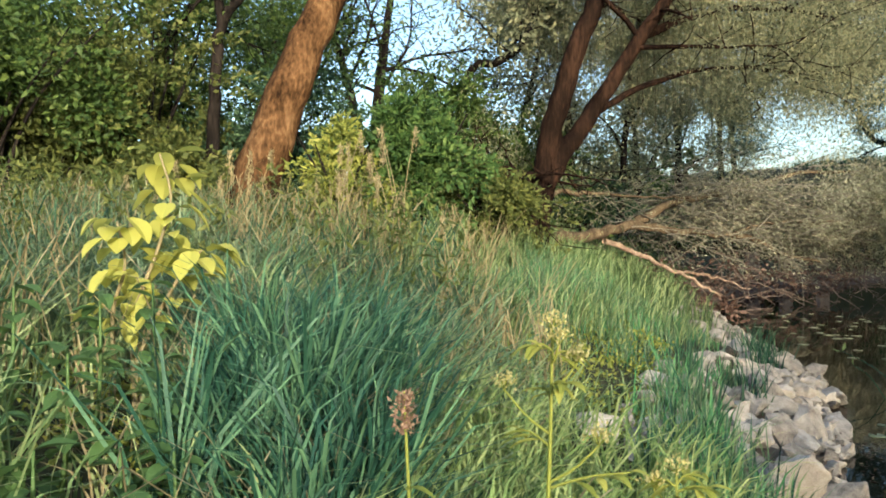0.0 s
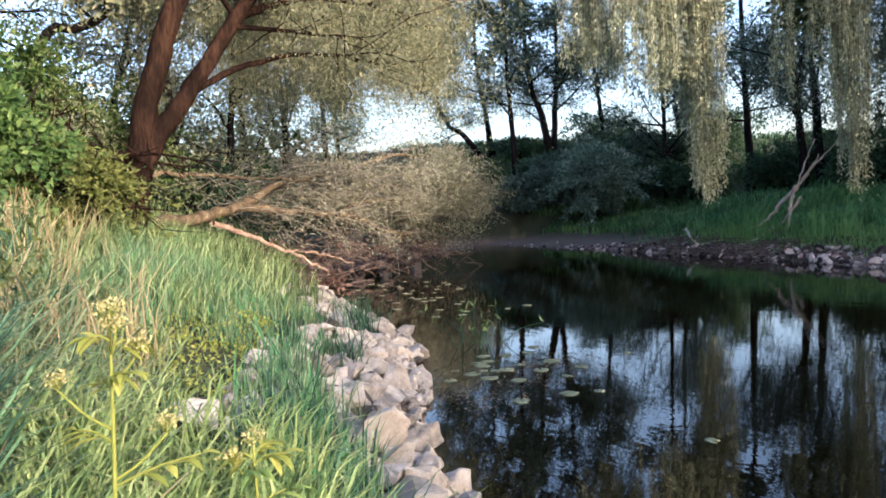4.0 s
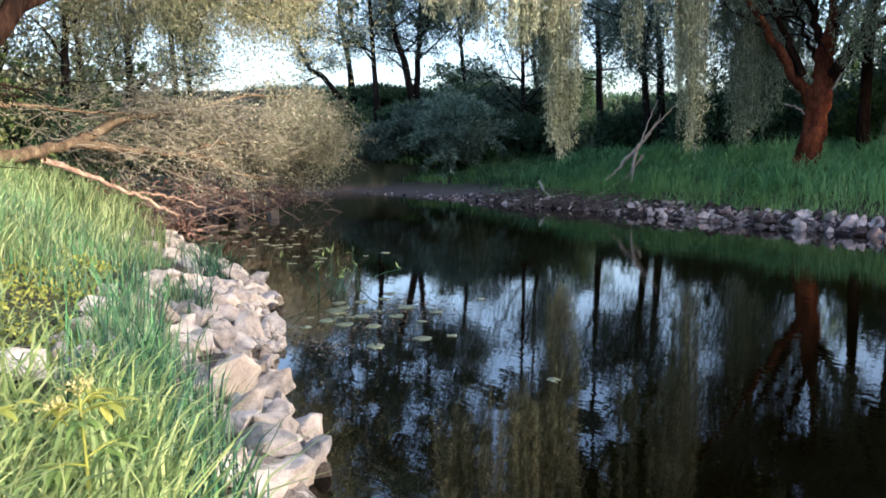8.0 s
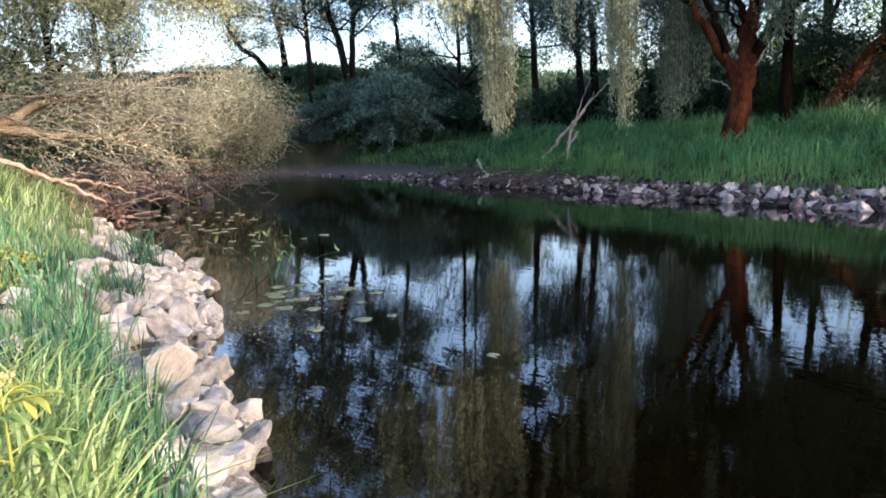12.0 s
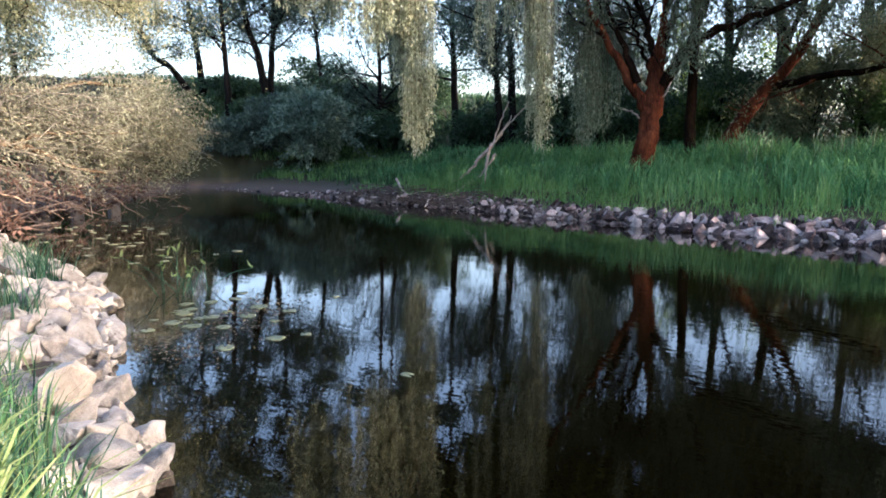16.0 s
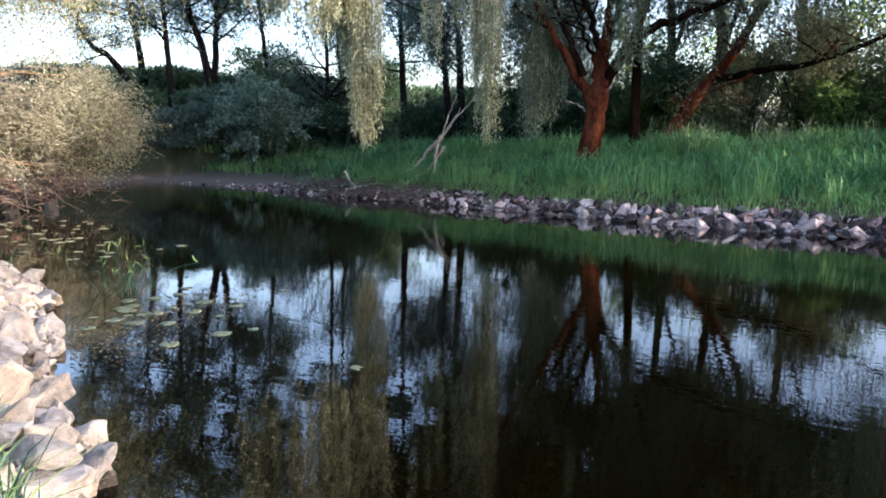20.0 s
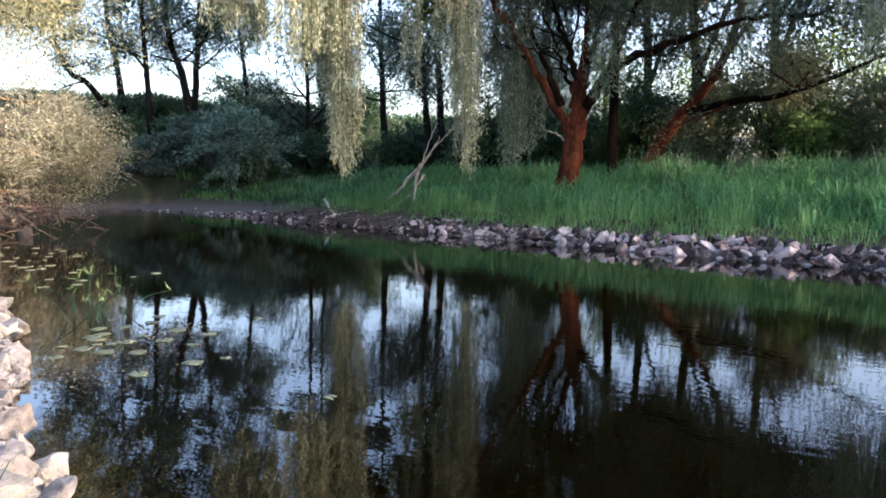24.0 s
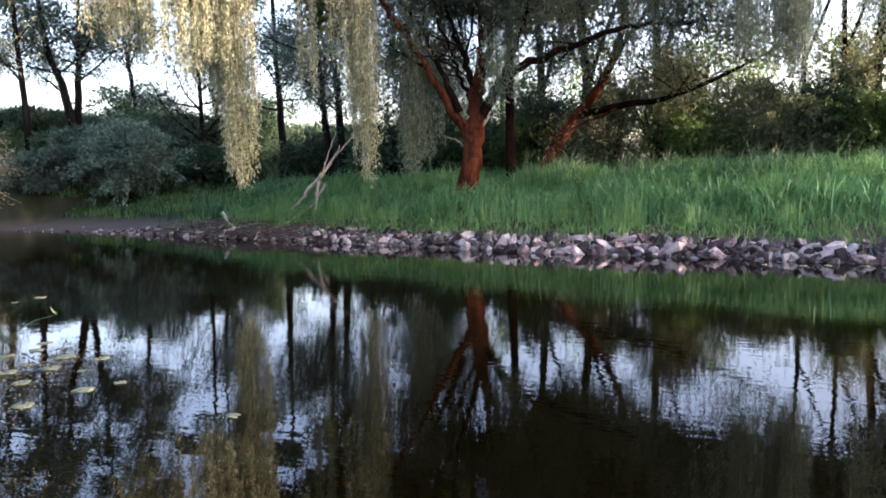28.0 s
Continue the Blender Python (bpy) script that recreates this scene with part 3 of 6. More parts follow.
def weeping_willow():
    rng = rng_of(11)
    base = np.array([17.45, 7.4, 0.85])
    tree = thing("willow_tree", Vector(base), "large weeping willow with red-brown trunk and silvery hanging strands", "tree")
    limbs = [
        ([(17.38, 7.40, 0.75), (17.4, 7.37, 1.28), (17.42, 7.27, 1.92), (17.46, 7.21, 2.6), (17.5, 7.17, 3.27), (17.52, 7.11, 3.87)], 0.285, 0.17),
        ([(17.46, 7.22, 2.3), (17.2, 7.64, 3.08), (16.9, 7.9, 3.71), (16.5, 8.11, 4.3), (16.0, 8.33, 4.96), (15.23, 8.73, 5.75), (13.99, 9.36, 6.88), (12.6, 10.3, 7.4)], 0.15, 0.04),
        ([(17.5, 7.16, 3.4), (17.4, 7.31, 4.2), (17.3, 7.5, 4.74), (17.1, 7.65, 5.31), (17.0, 8.0, 7.15), (16.8, 8.6, 9.0)], 0.11, 0.035),
        ([(17.52, 7.12, 3.7), (17.6, 7.06, 4.53), (17.6, 7.04, 5.18), (17.9, 6.9, 6.6), (18.2, 6.61, 8.3)], 0.14, 0.035),
        ([(17.53, 7.12, 3.6), (17.68, 6.95, 4.36), (17.8, 6.86, 4.93), (17.9, 6.8, 5.59), (18.3, 6.2, 7.4)], 0.10, 0.03),
        ([(17.49, 7.18, 3.1), (17.8, 7.66, 3.9), (18.0, 8.0, 4.6), (18.2, 8.46, 5.5), (18.3, 9.0, 6.6)], 0.06, 0.025),
        ([(17.52, 7.1, 2.95), (17.64, 6.26, 4.02), (17.58, 4.86, 4.49), (17.36, 3.22, 4.75), (17.0, 1.62, 4.6), (16.68, 0.61, 4.4)], 0.15, 0.03),
        ([(17.1, 7.45, 3.1), (17.0, 7.9, 4.2), (16.9, 8.5, 5.4), (16.5, 9.6, 6.9)], 0.10, 0.03),
        ([(17.6, 6.5, 3.7), (17.3, 5.9, 4.9), (16.6, 5.2, 6.0), (15.6, 4.6, 6.8)], 0.09, 0.03),
        ([(17.44, 7.3, 1.9), (17.25, 7.5, 2.35), (17.1, 7.8, 2.5)], 0.035, 0.012),
        ([(17.46, 7.2, 2.5), (17.55, 6.9, 2.9), (17.5, 6.75, 3.4)], 0.035, 0.012),
    ]
    twigs, tips = [], []
    for k, (pts, r0, r1) in enumerate(limbs):
        n = 5 * len(pts)
        line = spline(pts, n)
        line[2:-1] += rng.normal(0, 0.03, (n - 3, 3))
        radii = r1 + (r0 - r1) * np.linspace(1, 0, n) ** (1.9 if k else 1.0)
        if k == 0:
            radii[:4] *= [1.4, 1.2, 1.08, 1.02]
        V, Q, T = tube(line, radii, 14 if k == 0 else 9, 0.10, rng)
        # Limbs other than 1 and 3 carry the shade-darkened bark colour.
        part("trunk" if k == 0 else "limb", np_mesh("limb", V - base, [Q, T], True), BLEACHED if k > 8 else BARK_RED if k in (0, 1, 3) else BARK_SHADED, tree)
        if 0 < k < 9:
            tb, tp = branches_from(line, radii, rng, 9, 1.9, 0.3, 0.3)
            twigs += tb
            tips += tp
    V, F = joined(twigs)
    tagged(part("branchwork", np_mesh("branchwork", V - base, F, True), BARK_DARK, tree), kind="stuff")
    groups = [(12.48, 10.46, 0.27, 6.6, 1.02, 62), (12.3, 11.15, 0.16, 6.2, 2.1, 18), (11.9, 11.2, 0.9, 7, 3.2, 120),
              (11.2, 11.9, 0.8, 7, 3.8, 95), (14.46, 8.6, 0.21, 6.6, 0.95, 46), (14.4, 8.6, 0.42, 6.8, 2.4, 36), (14.0, 9.2, 0.8, 7, 3.0, 30), (16.5, 0.5, 0.8, 6.4, 3.1, 150), (16.5, -0.25, 0.4, 6.0, 2.7, 55), (16.6, -1.6, 1.3, 6.6, 3.4, 40), (17.0, 8.55, 0.5, 4.4, 1.2, 90),
              (17.0, 6.3, 0.3, 5.6, 2.3, 34), (17.0, 2.8, 1.4, 6.4, 4.4, 40),
              (15.4, 6.4, 1.4, 7.2, 5.2, 14), (17.8, 9.5, 1.2, 7, 4.0, 40), (18.9, 5.4, 1.0, 6.6, 3.6, 34), (18.9, 3.4, 1.1, 6.4, 3.3, 50), (19.0, 8.4, 0.9, 6.8, 2.6, 60), (18.8, 6.9, 0.8, 6.8, 3.4, 25), (13.2, 10.2, 1.6, 7.4, 5.0, 60)]
    # First ten curtains take the lit leaf colour, the others the shaded copy.
    for some, leaf, label in ((groups[:10], LEAF_WILLOW, "silvery narrow willow leaves hanging in pale curtains"), (groups[10:], LEAF_VEIL_SHADED, "hanging willow leaves tinted grey-green for shade")):
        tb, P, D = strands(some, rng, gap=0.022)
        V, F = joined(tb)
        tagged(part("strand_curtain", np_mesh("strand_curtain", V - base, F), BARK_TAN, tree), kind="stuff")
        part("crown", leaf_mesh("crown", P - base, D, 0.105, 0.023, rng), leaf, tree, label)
    lumps = rng.normal(0, 1, (46, 3)) * [2.0, 3.0, 1.3] + [17.4, 6.4, 8.6]
    lumps[:, 2] = np.maximum(lumps[:, 2], 7.0)
    lumps = lumps[lumps[:, 1] > 1.2]
    Q, d = clump_points(lumps, np.outer(rng.uniform(0.8, 1.6, len(lumps)), [1, 1, 0.8]), 24000, rng)
    part("crown_top", leaf_mesh("crown_top", Q - base, d + rng.normal(0, 0.8, Q.shape) + [0, 0, -0.6], 0.34, 0.17, rng), LEAF_OLIVE, tree)
    lumps = rng.normal(0, 1, (22, 3)) * [1.5, 1.5, 0.9] + [13.9, 9.9, 9.0]
    lumps[:, 2] = np.maximum(lumps[:, 2], 7.6)
    Q, d = clump_points(lumps, np.outer(rng.uniform(0.7, 1.4, 22), [1, 1, 0.8]), 11000, rng)
    part("crown_top", leaf_mesh("crown_top", Q - base, d + rng.normal(0, 0.8, Q.shape) + [0, 0, -0.6], 0.3, 0.13, rng), LEAF_PALE, tree)
    for centre, spread, low, n in (((14.4, 12.2, 8.6), (1.3, 1.4, 0.9), 7.6, 13), ((19.6, 2.2, 8.4), (1.4, 2.0, 0.8), 7.2, 20)):
        lumps = rng.normal(0, 1, (n, 3)) * spread + centre
        lumps[:, 2] = np.maximum(lumps[:, 2], low)
        Q, d = clump_points(lumps, np.outer(rng.uniform(0.55, 1.1, n), [1, 1, 0.8]), 380 * n, rng)
        part("crown_top", leaf_mesh("crown_top", Q - base, d + rng.normal(0, 0.8, Q.shape) + [0, 0, -0.6], 0.3, 0.13, rng), LEAF_OLIVE, tree)
    Q = sprays(tips, 20, 0.3, rng)
    Q = Q[(Q[:, 2] > 5.6) | (np.hypot(Q[:, 0] - 17.2, Q[:, 1] - 7.4) > 1.5)]
    part("upper_leaves", leaf_mesh("upper", Q - base, rng.normal(0, 1, Q.shape) + [0, 0, -0.7], 0.13, 0.035, rng), LEAF_GREY, tree)


weeping_willow()

broadleaf("willow_tree", "leaning red-barked willow behind the bank grass", [
    ([(21.2, 7.1, 0.95), (21.6, 6.06, 2.73), (21.82, 5.26, 3.77), (21.97, 4.63, 4.95), (22.04, 4.31, 6.45), (22.1, 4.0, 8.3)], 0.22, 0.05),
    ([(21.7, 5.6, 3.2), (21.65, 4.24, 3.44), (21.45, 3.11, 3.5), (21.23, 1.49, 4.03), (21, 0.2, 4.6)], 0.12, 0.03),
    ([(22.0, 4.6, 4.9), (21.6, 3.6, 6.0), (21.2, 2.4, 6.6)], 0.09, 0.03)], BARK_RED, LEAF_PALE, 21, 8000, (0.13, 0.04), 12, 2.0, 0.3, 0.3, limb_bark=BARK_SHADED)
broadleaf("willow_tree", "straight red-brown willow trunk, bark darkened for shade, behind the large willow", [
    ([(20.16, 7.26, 1.0), (20.16, 7.23, 4.08), (20.16, 7.24, 6.44), (20.2, 7.13, 8.73)], 0.14, 0.06)], BARK_SHADED, LEAF_GREY, 22, 5000, (0.13, 0.04), 12, 1.8, 0.45, 0.3)


# ---- double-trunked willow and fallen crown on the near bank ----
broadleaf("willow_tree", "twin-trunked willow, reddish bark darkened for shade, leaning over the near bank", [
    ([(1.35, 10.74, 1.0), (1.47, 10.73, 1.9), (1.57, 10.72, 2.5), (1.66, 10.7, 3.08), (1.88, 10.67, 3.82), (2.13, 10.63, 4.55), (2.4, 10.68, 5.15), (2.63, 10.74, 6.08), (2.9, 10.9, 7.6)], 0.205, 0.11),
    ([(1.56, 10.71, 2.3), (1.9, 10.72, 2.9), (2.21, 10.72, 3.28), (2.73, 10.72, 4.1), (3.38, 10.65, 5.03), (4.05, 10.64, 5.84), (4.9, 10.7, 6.6)], 0.15, 0.07),
    ([(2.15, 10.72, 3.25), (2.6, 10.75, 3.56), (3.39, 10.87, 3.91), (4.31, 11.1, 4.11), (5.39, 11.31, 4.1), (6.6, 11.8, 4.0)], 0.06, 0.02),
    ([(3.0, 10.7, 4.5), (4.4, 11.4, 5.1), (6.0, 12.2, 5.3), (7.6, 13, 5.2)], 0.07, 0.02),
    ([(1.51, 10.72, 2.35), (1.29, 10.65, 2.49), (1.2, 10.55, 2.3)], 0.09, 0.05)],
    BARK_SHADED, LEAF_PALE, 31, 84000, (0.075, 0.017), 12, 2.5, 0.72, 0.42, 0.3, 0.9, 12, limb_start=0.5, clear=lambda p: (p[:, 1] < 11.1) & (p[:, 2] < 5.3) & (p[:, 0] < 3.4))


def hanging_leaves():
    rng = rng_of(35)
    at = np.array([1.35, 10.74, 1.0])
    tree = [o for o in scene.objects if o.name.startswith("willow_tree") and o.parent is None and (o.location - Vector(at)).length < 0.1][0]
    tb, P, D = strands([(3.3, 12.6, 1.1, 6.6, 3.0, 60), (4.9, 14.0, 1.1, 6.8, 3.1, 60), (6.4, 13.8, 1.1, 6.8, 3.2, 85), (4.2, 11.7, 0.9, 6.2, 3.7, 40),
                        (8.0, 15.6, 1.0, 6.8, 3.6, 95), (9.6, 17.6, 1.1, 7.0, 4.3, 150), (2.2, 13.4, 0.9, 6.4, 3.2, 40), (5.6, 15.6, 1.0, 6.4, 3.0, 40)], rng, gap=0.024)
    V, F = joined(tb)
    tagged(part("strand_curtain", np_mesh("strand_curtain", V - at, F), BARK_TAN, tree), kind="stuff")
    part("hanging_crown", leaf_mesh("hanging_crown", P + rng.normal(0, 0.08, P.shape) - at, D + rng.normal(0, 0.5, D.shape), 0.085, 0.019, rng), LEAF_PALE, tree)


hanging_leaves()


def fallen_willow():
    rng = rng_of(41)
    base = np.array([1.96, 13.39, 1.5])
    tree = thing("fallen_willow", Vector(base), "toppled willow with bare tan limbs and withered crown over water", "fallen tree")
    limbs = [
        ([(1.5, 13.0, 1.35), (1.96, 13.39, 1.55), (2.81, 14.28, 1.6), (3.84, 15.09, 1.83), (4.75, 15.68, 2.23), (5.61, 16.15, 2.45), (6.88, 16.54, 2.68), (8.26, 16.71, 3.0), (9.68, 16.54, 2.96)], 0.145, 0.03, BARK_TAN),
        ([(3.84, 15.09, 1.81), (5.07, 15.48, 1.68), (6.55, 15.81, 1.53), (7.48, 15.97, 1.13), (8.3, 16.13, 0.96)], 0.09, 0.02, BARK_TAN),
        ([(6.24, 15.72, 1.57), (7.01, 15.84, 1.82), (8.69, 15.94, 1.84)], 0.05, 0.015, BARK_TAN),
        ([(3.2, 14.5, 1.5), (3.9, 14.8, 1.25), (4.51, 15.02, 0.95), (5.21, 15.23, 0.66), (5.77, 15.25, 0.3)], 0.06, 0.025, DEADWOOD),
        ([(4.75, 15.1, 0.82), (5.52, 15.34, 0.74), (6.54, 15.6, 0.42)], 0.04, 0.015, DEADWOOD),
        ([(1.9, 13.5, 2.4), (2.9, 14.1, 2.45), (3.61, 14.63, 2.41), (5.04, 15.28, 2.36)], 0.05, 0.015, BARK_TAN),
        ([(2.0, 13.6, 2.5), (2.6, 13.9, 2.7), (3.3, 14.4, 2.85), (5.0, 15.6, 3.1)], 0.022, 0.008, BARK_DARK),
        ([(2.6, 14.1, 1.55), (2.3, 14.2, 1.75), (2.0, 14.3, 1.8)], 0.03, 0.01, BARK_TAN),
    ]
    twigs, tips = [], []
    for k, (pts, r0, r1, bark) in enumerate(limbs):
        n = 5 * len(pts)
        line = spline(pts, n)
        line[1:-1] += rng.normal(0, 0.02, (n - 2, 3))
        radii = r1 + (r0 - r1) * np.linspace(1, 0, n)
        V, Q, T = tube(line, radii, 9, 0.08, rng)
        part("trunk" if k == 0 else "limb", np_mesh("limb", V - base, [Q, T], True), bark, tree, "pale bleached limb dipping to the water" if bark == DEADWOOD else "")
    for _ in range(760):
        f = rng.uniform(0, 1) ** 0.55
        c = np.array([3.6, 15.3, 2.2]) * (1 - f) + np.array([9.3, 16.6, 1.9]) * f
        p = c + rng.normal(0, 1, 3) * [0.9, 0.6, 0.45] + [-0.2, 0.45, 0]
        d = unit(np.array([1.0, 0.15, 0.0]) + rng.normal(0, 1, 3) * [0.35, 0.4, 0.38])
        length = rng.uniform(0.7, 1.9)
        if p[2] < 1.5 - 0.2 * (p[0] - 3.6):
            continue
        s = [p]
        for _k in range(5):
            d = unit(d + rng.normal(0, 0.13, 3) + np.array([0, 0, -0.05]))
            s.append(s[-1] + d * length / 5)
        s = np.array(s)
        s[:, 2] = np.maximum(s[:, 2], 0.05)
        s[:, 0] = np.minimum(s[:, 0], 11.15 + 0.3 * math.sin(_ * 2.4) - 0.25 * (s[:, 2] - 2) ** 2)
        twigs.append(tube(s, np.linspace(0.016, 0.006, 6), 3))
        tips += list(s[1:])
    V, F = joined(twigs)
    tagged(part("twig_tangle", np_mesh("twig_tangle", V - base, F, True), TWIG_PALE, tree, "tangle of pale bare twigs"), kind="stuff")
    lumps = np.stack([rng.normal(9.5, 0.75, 34), rng.normal(16.5, 0.5, 34), rng.normal(1.95, 0.5, 34)], 1)
    ends, _ = clump_points(lumps, np.outer(rng.uniform(0.3, 0.65, 34), [1, 1, 0.9]), 11000, rng)
    P = np.vstack([sprays(tips, 7, 0.07, rng), sprays(tips, 3, 0.2, rng), ends])
    keep = (P[:, 2] > 0.35 + 0.14 * np.maximum(0, 8.5 - P[:, 0])) & (P[:, 0] < 11.0 + 0.35 * np.sin(P[:, 2] * 7 + P[:, 1] * 3) * np.sin(P[:, 1] * 5) + rng.normal(0, 0.15, len(P)) - 0.3 * (P[:, 2] - 2) ** 2) & (rng.uniform(0, 1, len(P)) < 0.35 + 0.1 * (P[:, 0] - 4))
    P = P[keep] - base
    part("crown", leaf_mesh("crown", P, rng.normal(0, 1, P.shape) + [0.4, 0, -0.4], 0.09, 0.022, rng), LEAF_FALLEN, tree, "sparse withering grey-tan leaves")
    low = []
    for _ in range(120):
        f = rng.uniform(0, 1)
        p = np.array([4.6, 15.6, 0.55]) * (1 - f) + np.array([9.8, 16.9, 0.55]) * f + rng.normal(0, 1, 3) * [0.4, 0.5, 0.3]
        d = unit(rng.normal(0, 1, 3) * [1, 0.6, 0.35] + [0.5, 0, -0.15])
        s = np.array([p + d * u + [0, 0, 0.12 * u * (1 - u)] + rng.normal(0, 0.02, 3) for u in np.linspace(0, rng.uniform(0.5, 1.4), 5)])
        s[:, 2] = np.maximum(s[:, 2], -0.03)
        low.append(tube(s, np.linspace(0.014, 0.005, 5), 4))
    V, F = joined(low)
    tagged(part("dead_twigwork", np_mesh("dead_twigwork", V - base, F, True), TWIG_RUST, tree, "reddish-brown dead twigs trailing in the water"), kind="stuff")
    c = rng.uniform(0, 1, (700, 1))
    P = np.array([4.2, 15.8, 0.75]) * (1 - c) + np.array([9.6, 17.2, 0.55]) * c + rng.normal(0, 1, (700, 3)) * [0.5, 0.5, 0.25]
    P[:, 2] = np.abs(P[:, 2]) + 0.03
    part("dead_leaves", leaf_mesh("dead", P - base, rng.normal(0, 1, P.shape), 0.12, 0.05, rng), LEAF_RUST, tree, "rusty dead leaves low over the water")


fallen_willow()

# ---- trees of the near bank ----
broadleaf("leaning_tree", "thick tan-barked tree leaning over tall weeds", [
    ([(-2.3, 8.15, 1.2), (-2.1, 8.24, 2.1), (-1.83, 8.32, 2.89), (-1.56, 8.4, 3.65), (-1.25, 8.57, 4.43), (-0.85, 8.73, 5.36), (-0.3, 8.9, 7.0)], 0.31, 0.16)],
    BARK_BROWN, LEAF_GREEN, 51, 4000, (0.1, 0.06), 8, 2.2, 0.72, 0.35, 0.4, 0.3, 16, 0.05)
broadleaf("dark_tree", "slender dark-barked forked tree in the thicket", [
    ([(-3.35, 10.4, 1.4), (-3.29, 10.41, 2.96), (-3.22, 10.43, 4.04), (-3.14, 10.46, 4.74), (-2.77, 10.57, 5.39), (-2.44, 10.66, 6.17), (-2, 10.9, 8)], 0.11, 0.05),
    ([(-3.14, 10.46, 4.7), (-3.19, 10.44, 5.44), (-3.21, 10.44, 6.26), (-3.3, 10.5, 8)], 0.08, 0.03)],
    BARK_DARK, LEAF_GREEN, 52, 2200, (0.1, 0.06), 9, 1.8, 0.5, 0.35)
broadleaf("dark_tree", "dark forked trunk amid thicket foliage", [
    ([(-5.0, 13.0, 1.5), (-5.03, 12.96, 4.3), (-5.06, 12.95, 5.29), (-5.25, 12.87, 5.98), (-5.6, 12.79, 8)], 0.17, 0.06),
    ([(-5.06, 12.95, 5.2), (-4.65, 13.11, 5.74), (-4.36, 13.21, 6.28), (-3.8, 13.4, 7.6)], 0.1, 0.04)],
    BARK_DARK, LEAF_GREEN, 53, 3800, (0.12, 0.07), 10, 2.0, 0.45, 0.4)
for k, (pts, r) in enumerate([
        ([(-1.65, 16.9, 1.3), (-1.59, 16.9, 4.34), (-1.46, 16.91, 5.67), (-1.25, 16.93, 7.26), (-1.0, 16.94, 9.5)], 0.2),
        ([(-1.9, 16.83, 1.3), (-2.15, 16.83, 4.61), (-2.39, 16.79, 5.79), (-2.57, 16.76, 6.58), (-2.9, 16.7, 8.6)], 0.13),
        ([(0.2, 13.1, 1.3), (0.4, 13.0, 4.3), (1.02, 12.97, 4.75), (1.43, 12.94, 4.99), (1.84, 12.9, 5.83), (2.2, 13, 7)], 0.09),
        ([(3.2, 20, 1.2), (3.4, 20.1, 4), (3.3, 20, 7), (3.6, 20.2, 10)], 0.18),
        ([(-4.5, 19, 1.4), (-4.4, 19, 5), (-4.7, 19.2, 9)], 0.18),
        ([(6.2, 24, 1.0), (6.3, 24.2, 4), (6.0, 24.4, 8)], 0.16),
        ([(1.5, 17.6, 1.3), (1.7, 17.8, 3.5), (2.3, 18.2, 6), (3.0, 18.5, 8)], 0.1),
        ([(-8.5, 13.5, 1.4), (-8.3, 13.4, 5), (-8.6, 13.6, 9)], 0.2),
        ([(8.2, 26.5, 1.0), (8.4, 26.6, 5), (8.1, 26.7, 9)], 0.18),
        ([(5.0, 21.2, 1.0), (5.2, 21.3, 4), (5.6, 21.4, 8)], 0.15),
        ([(11, 30, 1.0), (11.2, 30, 5), (11, 30.2, 10)], 0.18)]):
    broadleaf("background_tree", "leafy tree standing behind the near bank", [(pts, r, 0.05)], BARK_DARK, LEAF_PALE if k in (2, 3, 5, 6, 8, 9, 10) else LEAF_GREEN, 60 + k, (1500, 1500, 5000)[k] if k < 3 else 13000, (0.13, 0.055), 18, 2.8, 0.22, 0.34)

# thicket to the rear of the meadow
for k, (x, y, rx, rz, leaf, n) in enumerate([
        (-5.6, 8.6, 1.5, 1.7, LEAF_GREEN, 9000), (-7.5, 8.0, 1.6, 2.1, LEAF_OLIVE, 8000), (-6.4, 10.6, 1.7, 2.6, LEAF_GREEN, 8000),
        (-4.3, 10.4, 1.3, 1.9, LEAF_OLIVE, 8000), (-9.5, 9.5, 1.8, 2.8, LEAF_GREEN, 7000), (-4.8, 12.5, 1.6, 2.6, LEAF_GREEN, 7000),
        (-2.2, 11.5, 1.2, 1.5, LEAF_DARK, 7000), (-0.3, 12.6, 1.4, 1.7, LEAF_GREEN, 7000), (-3.0, 14.5, 1.8, 2.6, LEAF_GREEN, 6000),
        (1.6, 15.0, 1.3, 1.5, LEAF_GREEN, 5000), (-7.0, 9.6, 1.3, 1.2, LEAF_OLIVE, 6000), (-9.0, 8.0, 1.4, 1.3, LEAF_GREEN, 6000), (-5.2, 9.6, 1.2, 1.1, LEAF_OLIVE, 5000), (-11.5, 11, 2.0, 2.2, LEAF_OLIVE, 6000), (-3.6, 9.6, 0.8, 0.7, LEAF_OLIVE, 4000), (-9, 14.5, 2.2, 2.4, LEAF_DARK, 5000), (-6.4, 7.4, 1.0, 0.7, LEAF_OLIVE, 5000), (-8.4, 6.8, 1.2, 0.9, LEAF_GREEN, 5000), (-10.5, 8.6, 1.3, 1.0, LEAF_OLIVE, 5000), (-3.9, 12, 1.2, 1.0, LEAF_DARK, 5000), (-6, 14, 1.4, 1.2, LEAF_OLIVE, 5000), (-7.2, 12.4, 1.7, 3.2, LEAF_OLIVE, 6000), (3.6, 19.5, 1.6, 1.0, LEAF_DARK, 5000),
        (5.8, 22.0, 1.8, 1.0, LEAF_DARK, 5000), (0.6, 18.0, 1.8, 1.6, LEAF_GREEN, 5000)]):
    shrub("thicket_bush", {LEAF_OLIVE: "olive-green thicket bush catching low sun", LEAF_GREEN: "dense green thicket bush", LEAF_DARK: "dense dark green thicket bush"}[leaf], (x, y, rest(x, y)), (rx, rx, rz), leaf, 80 + k, int(n * 1.4), (0.105, 0.055))
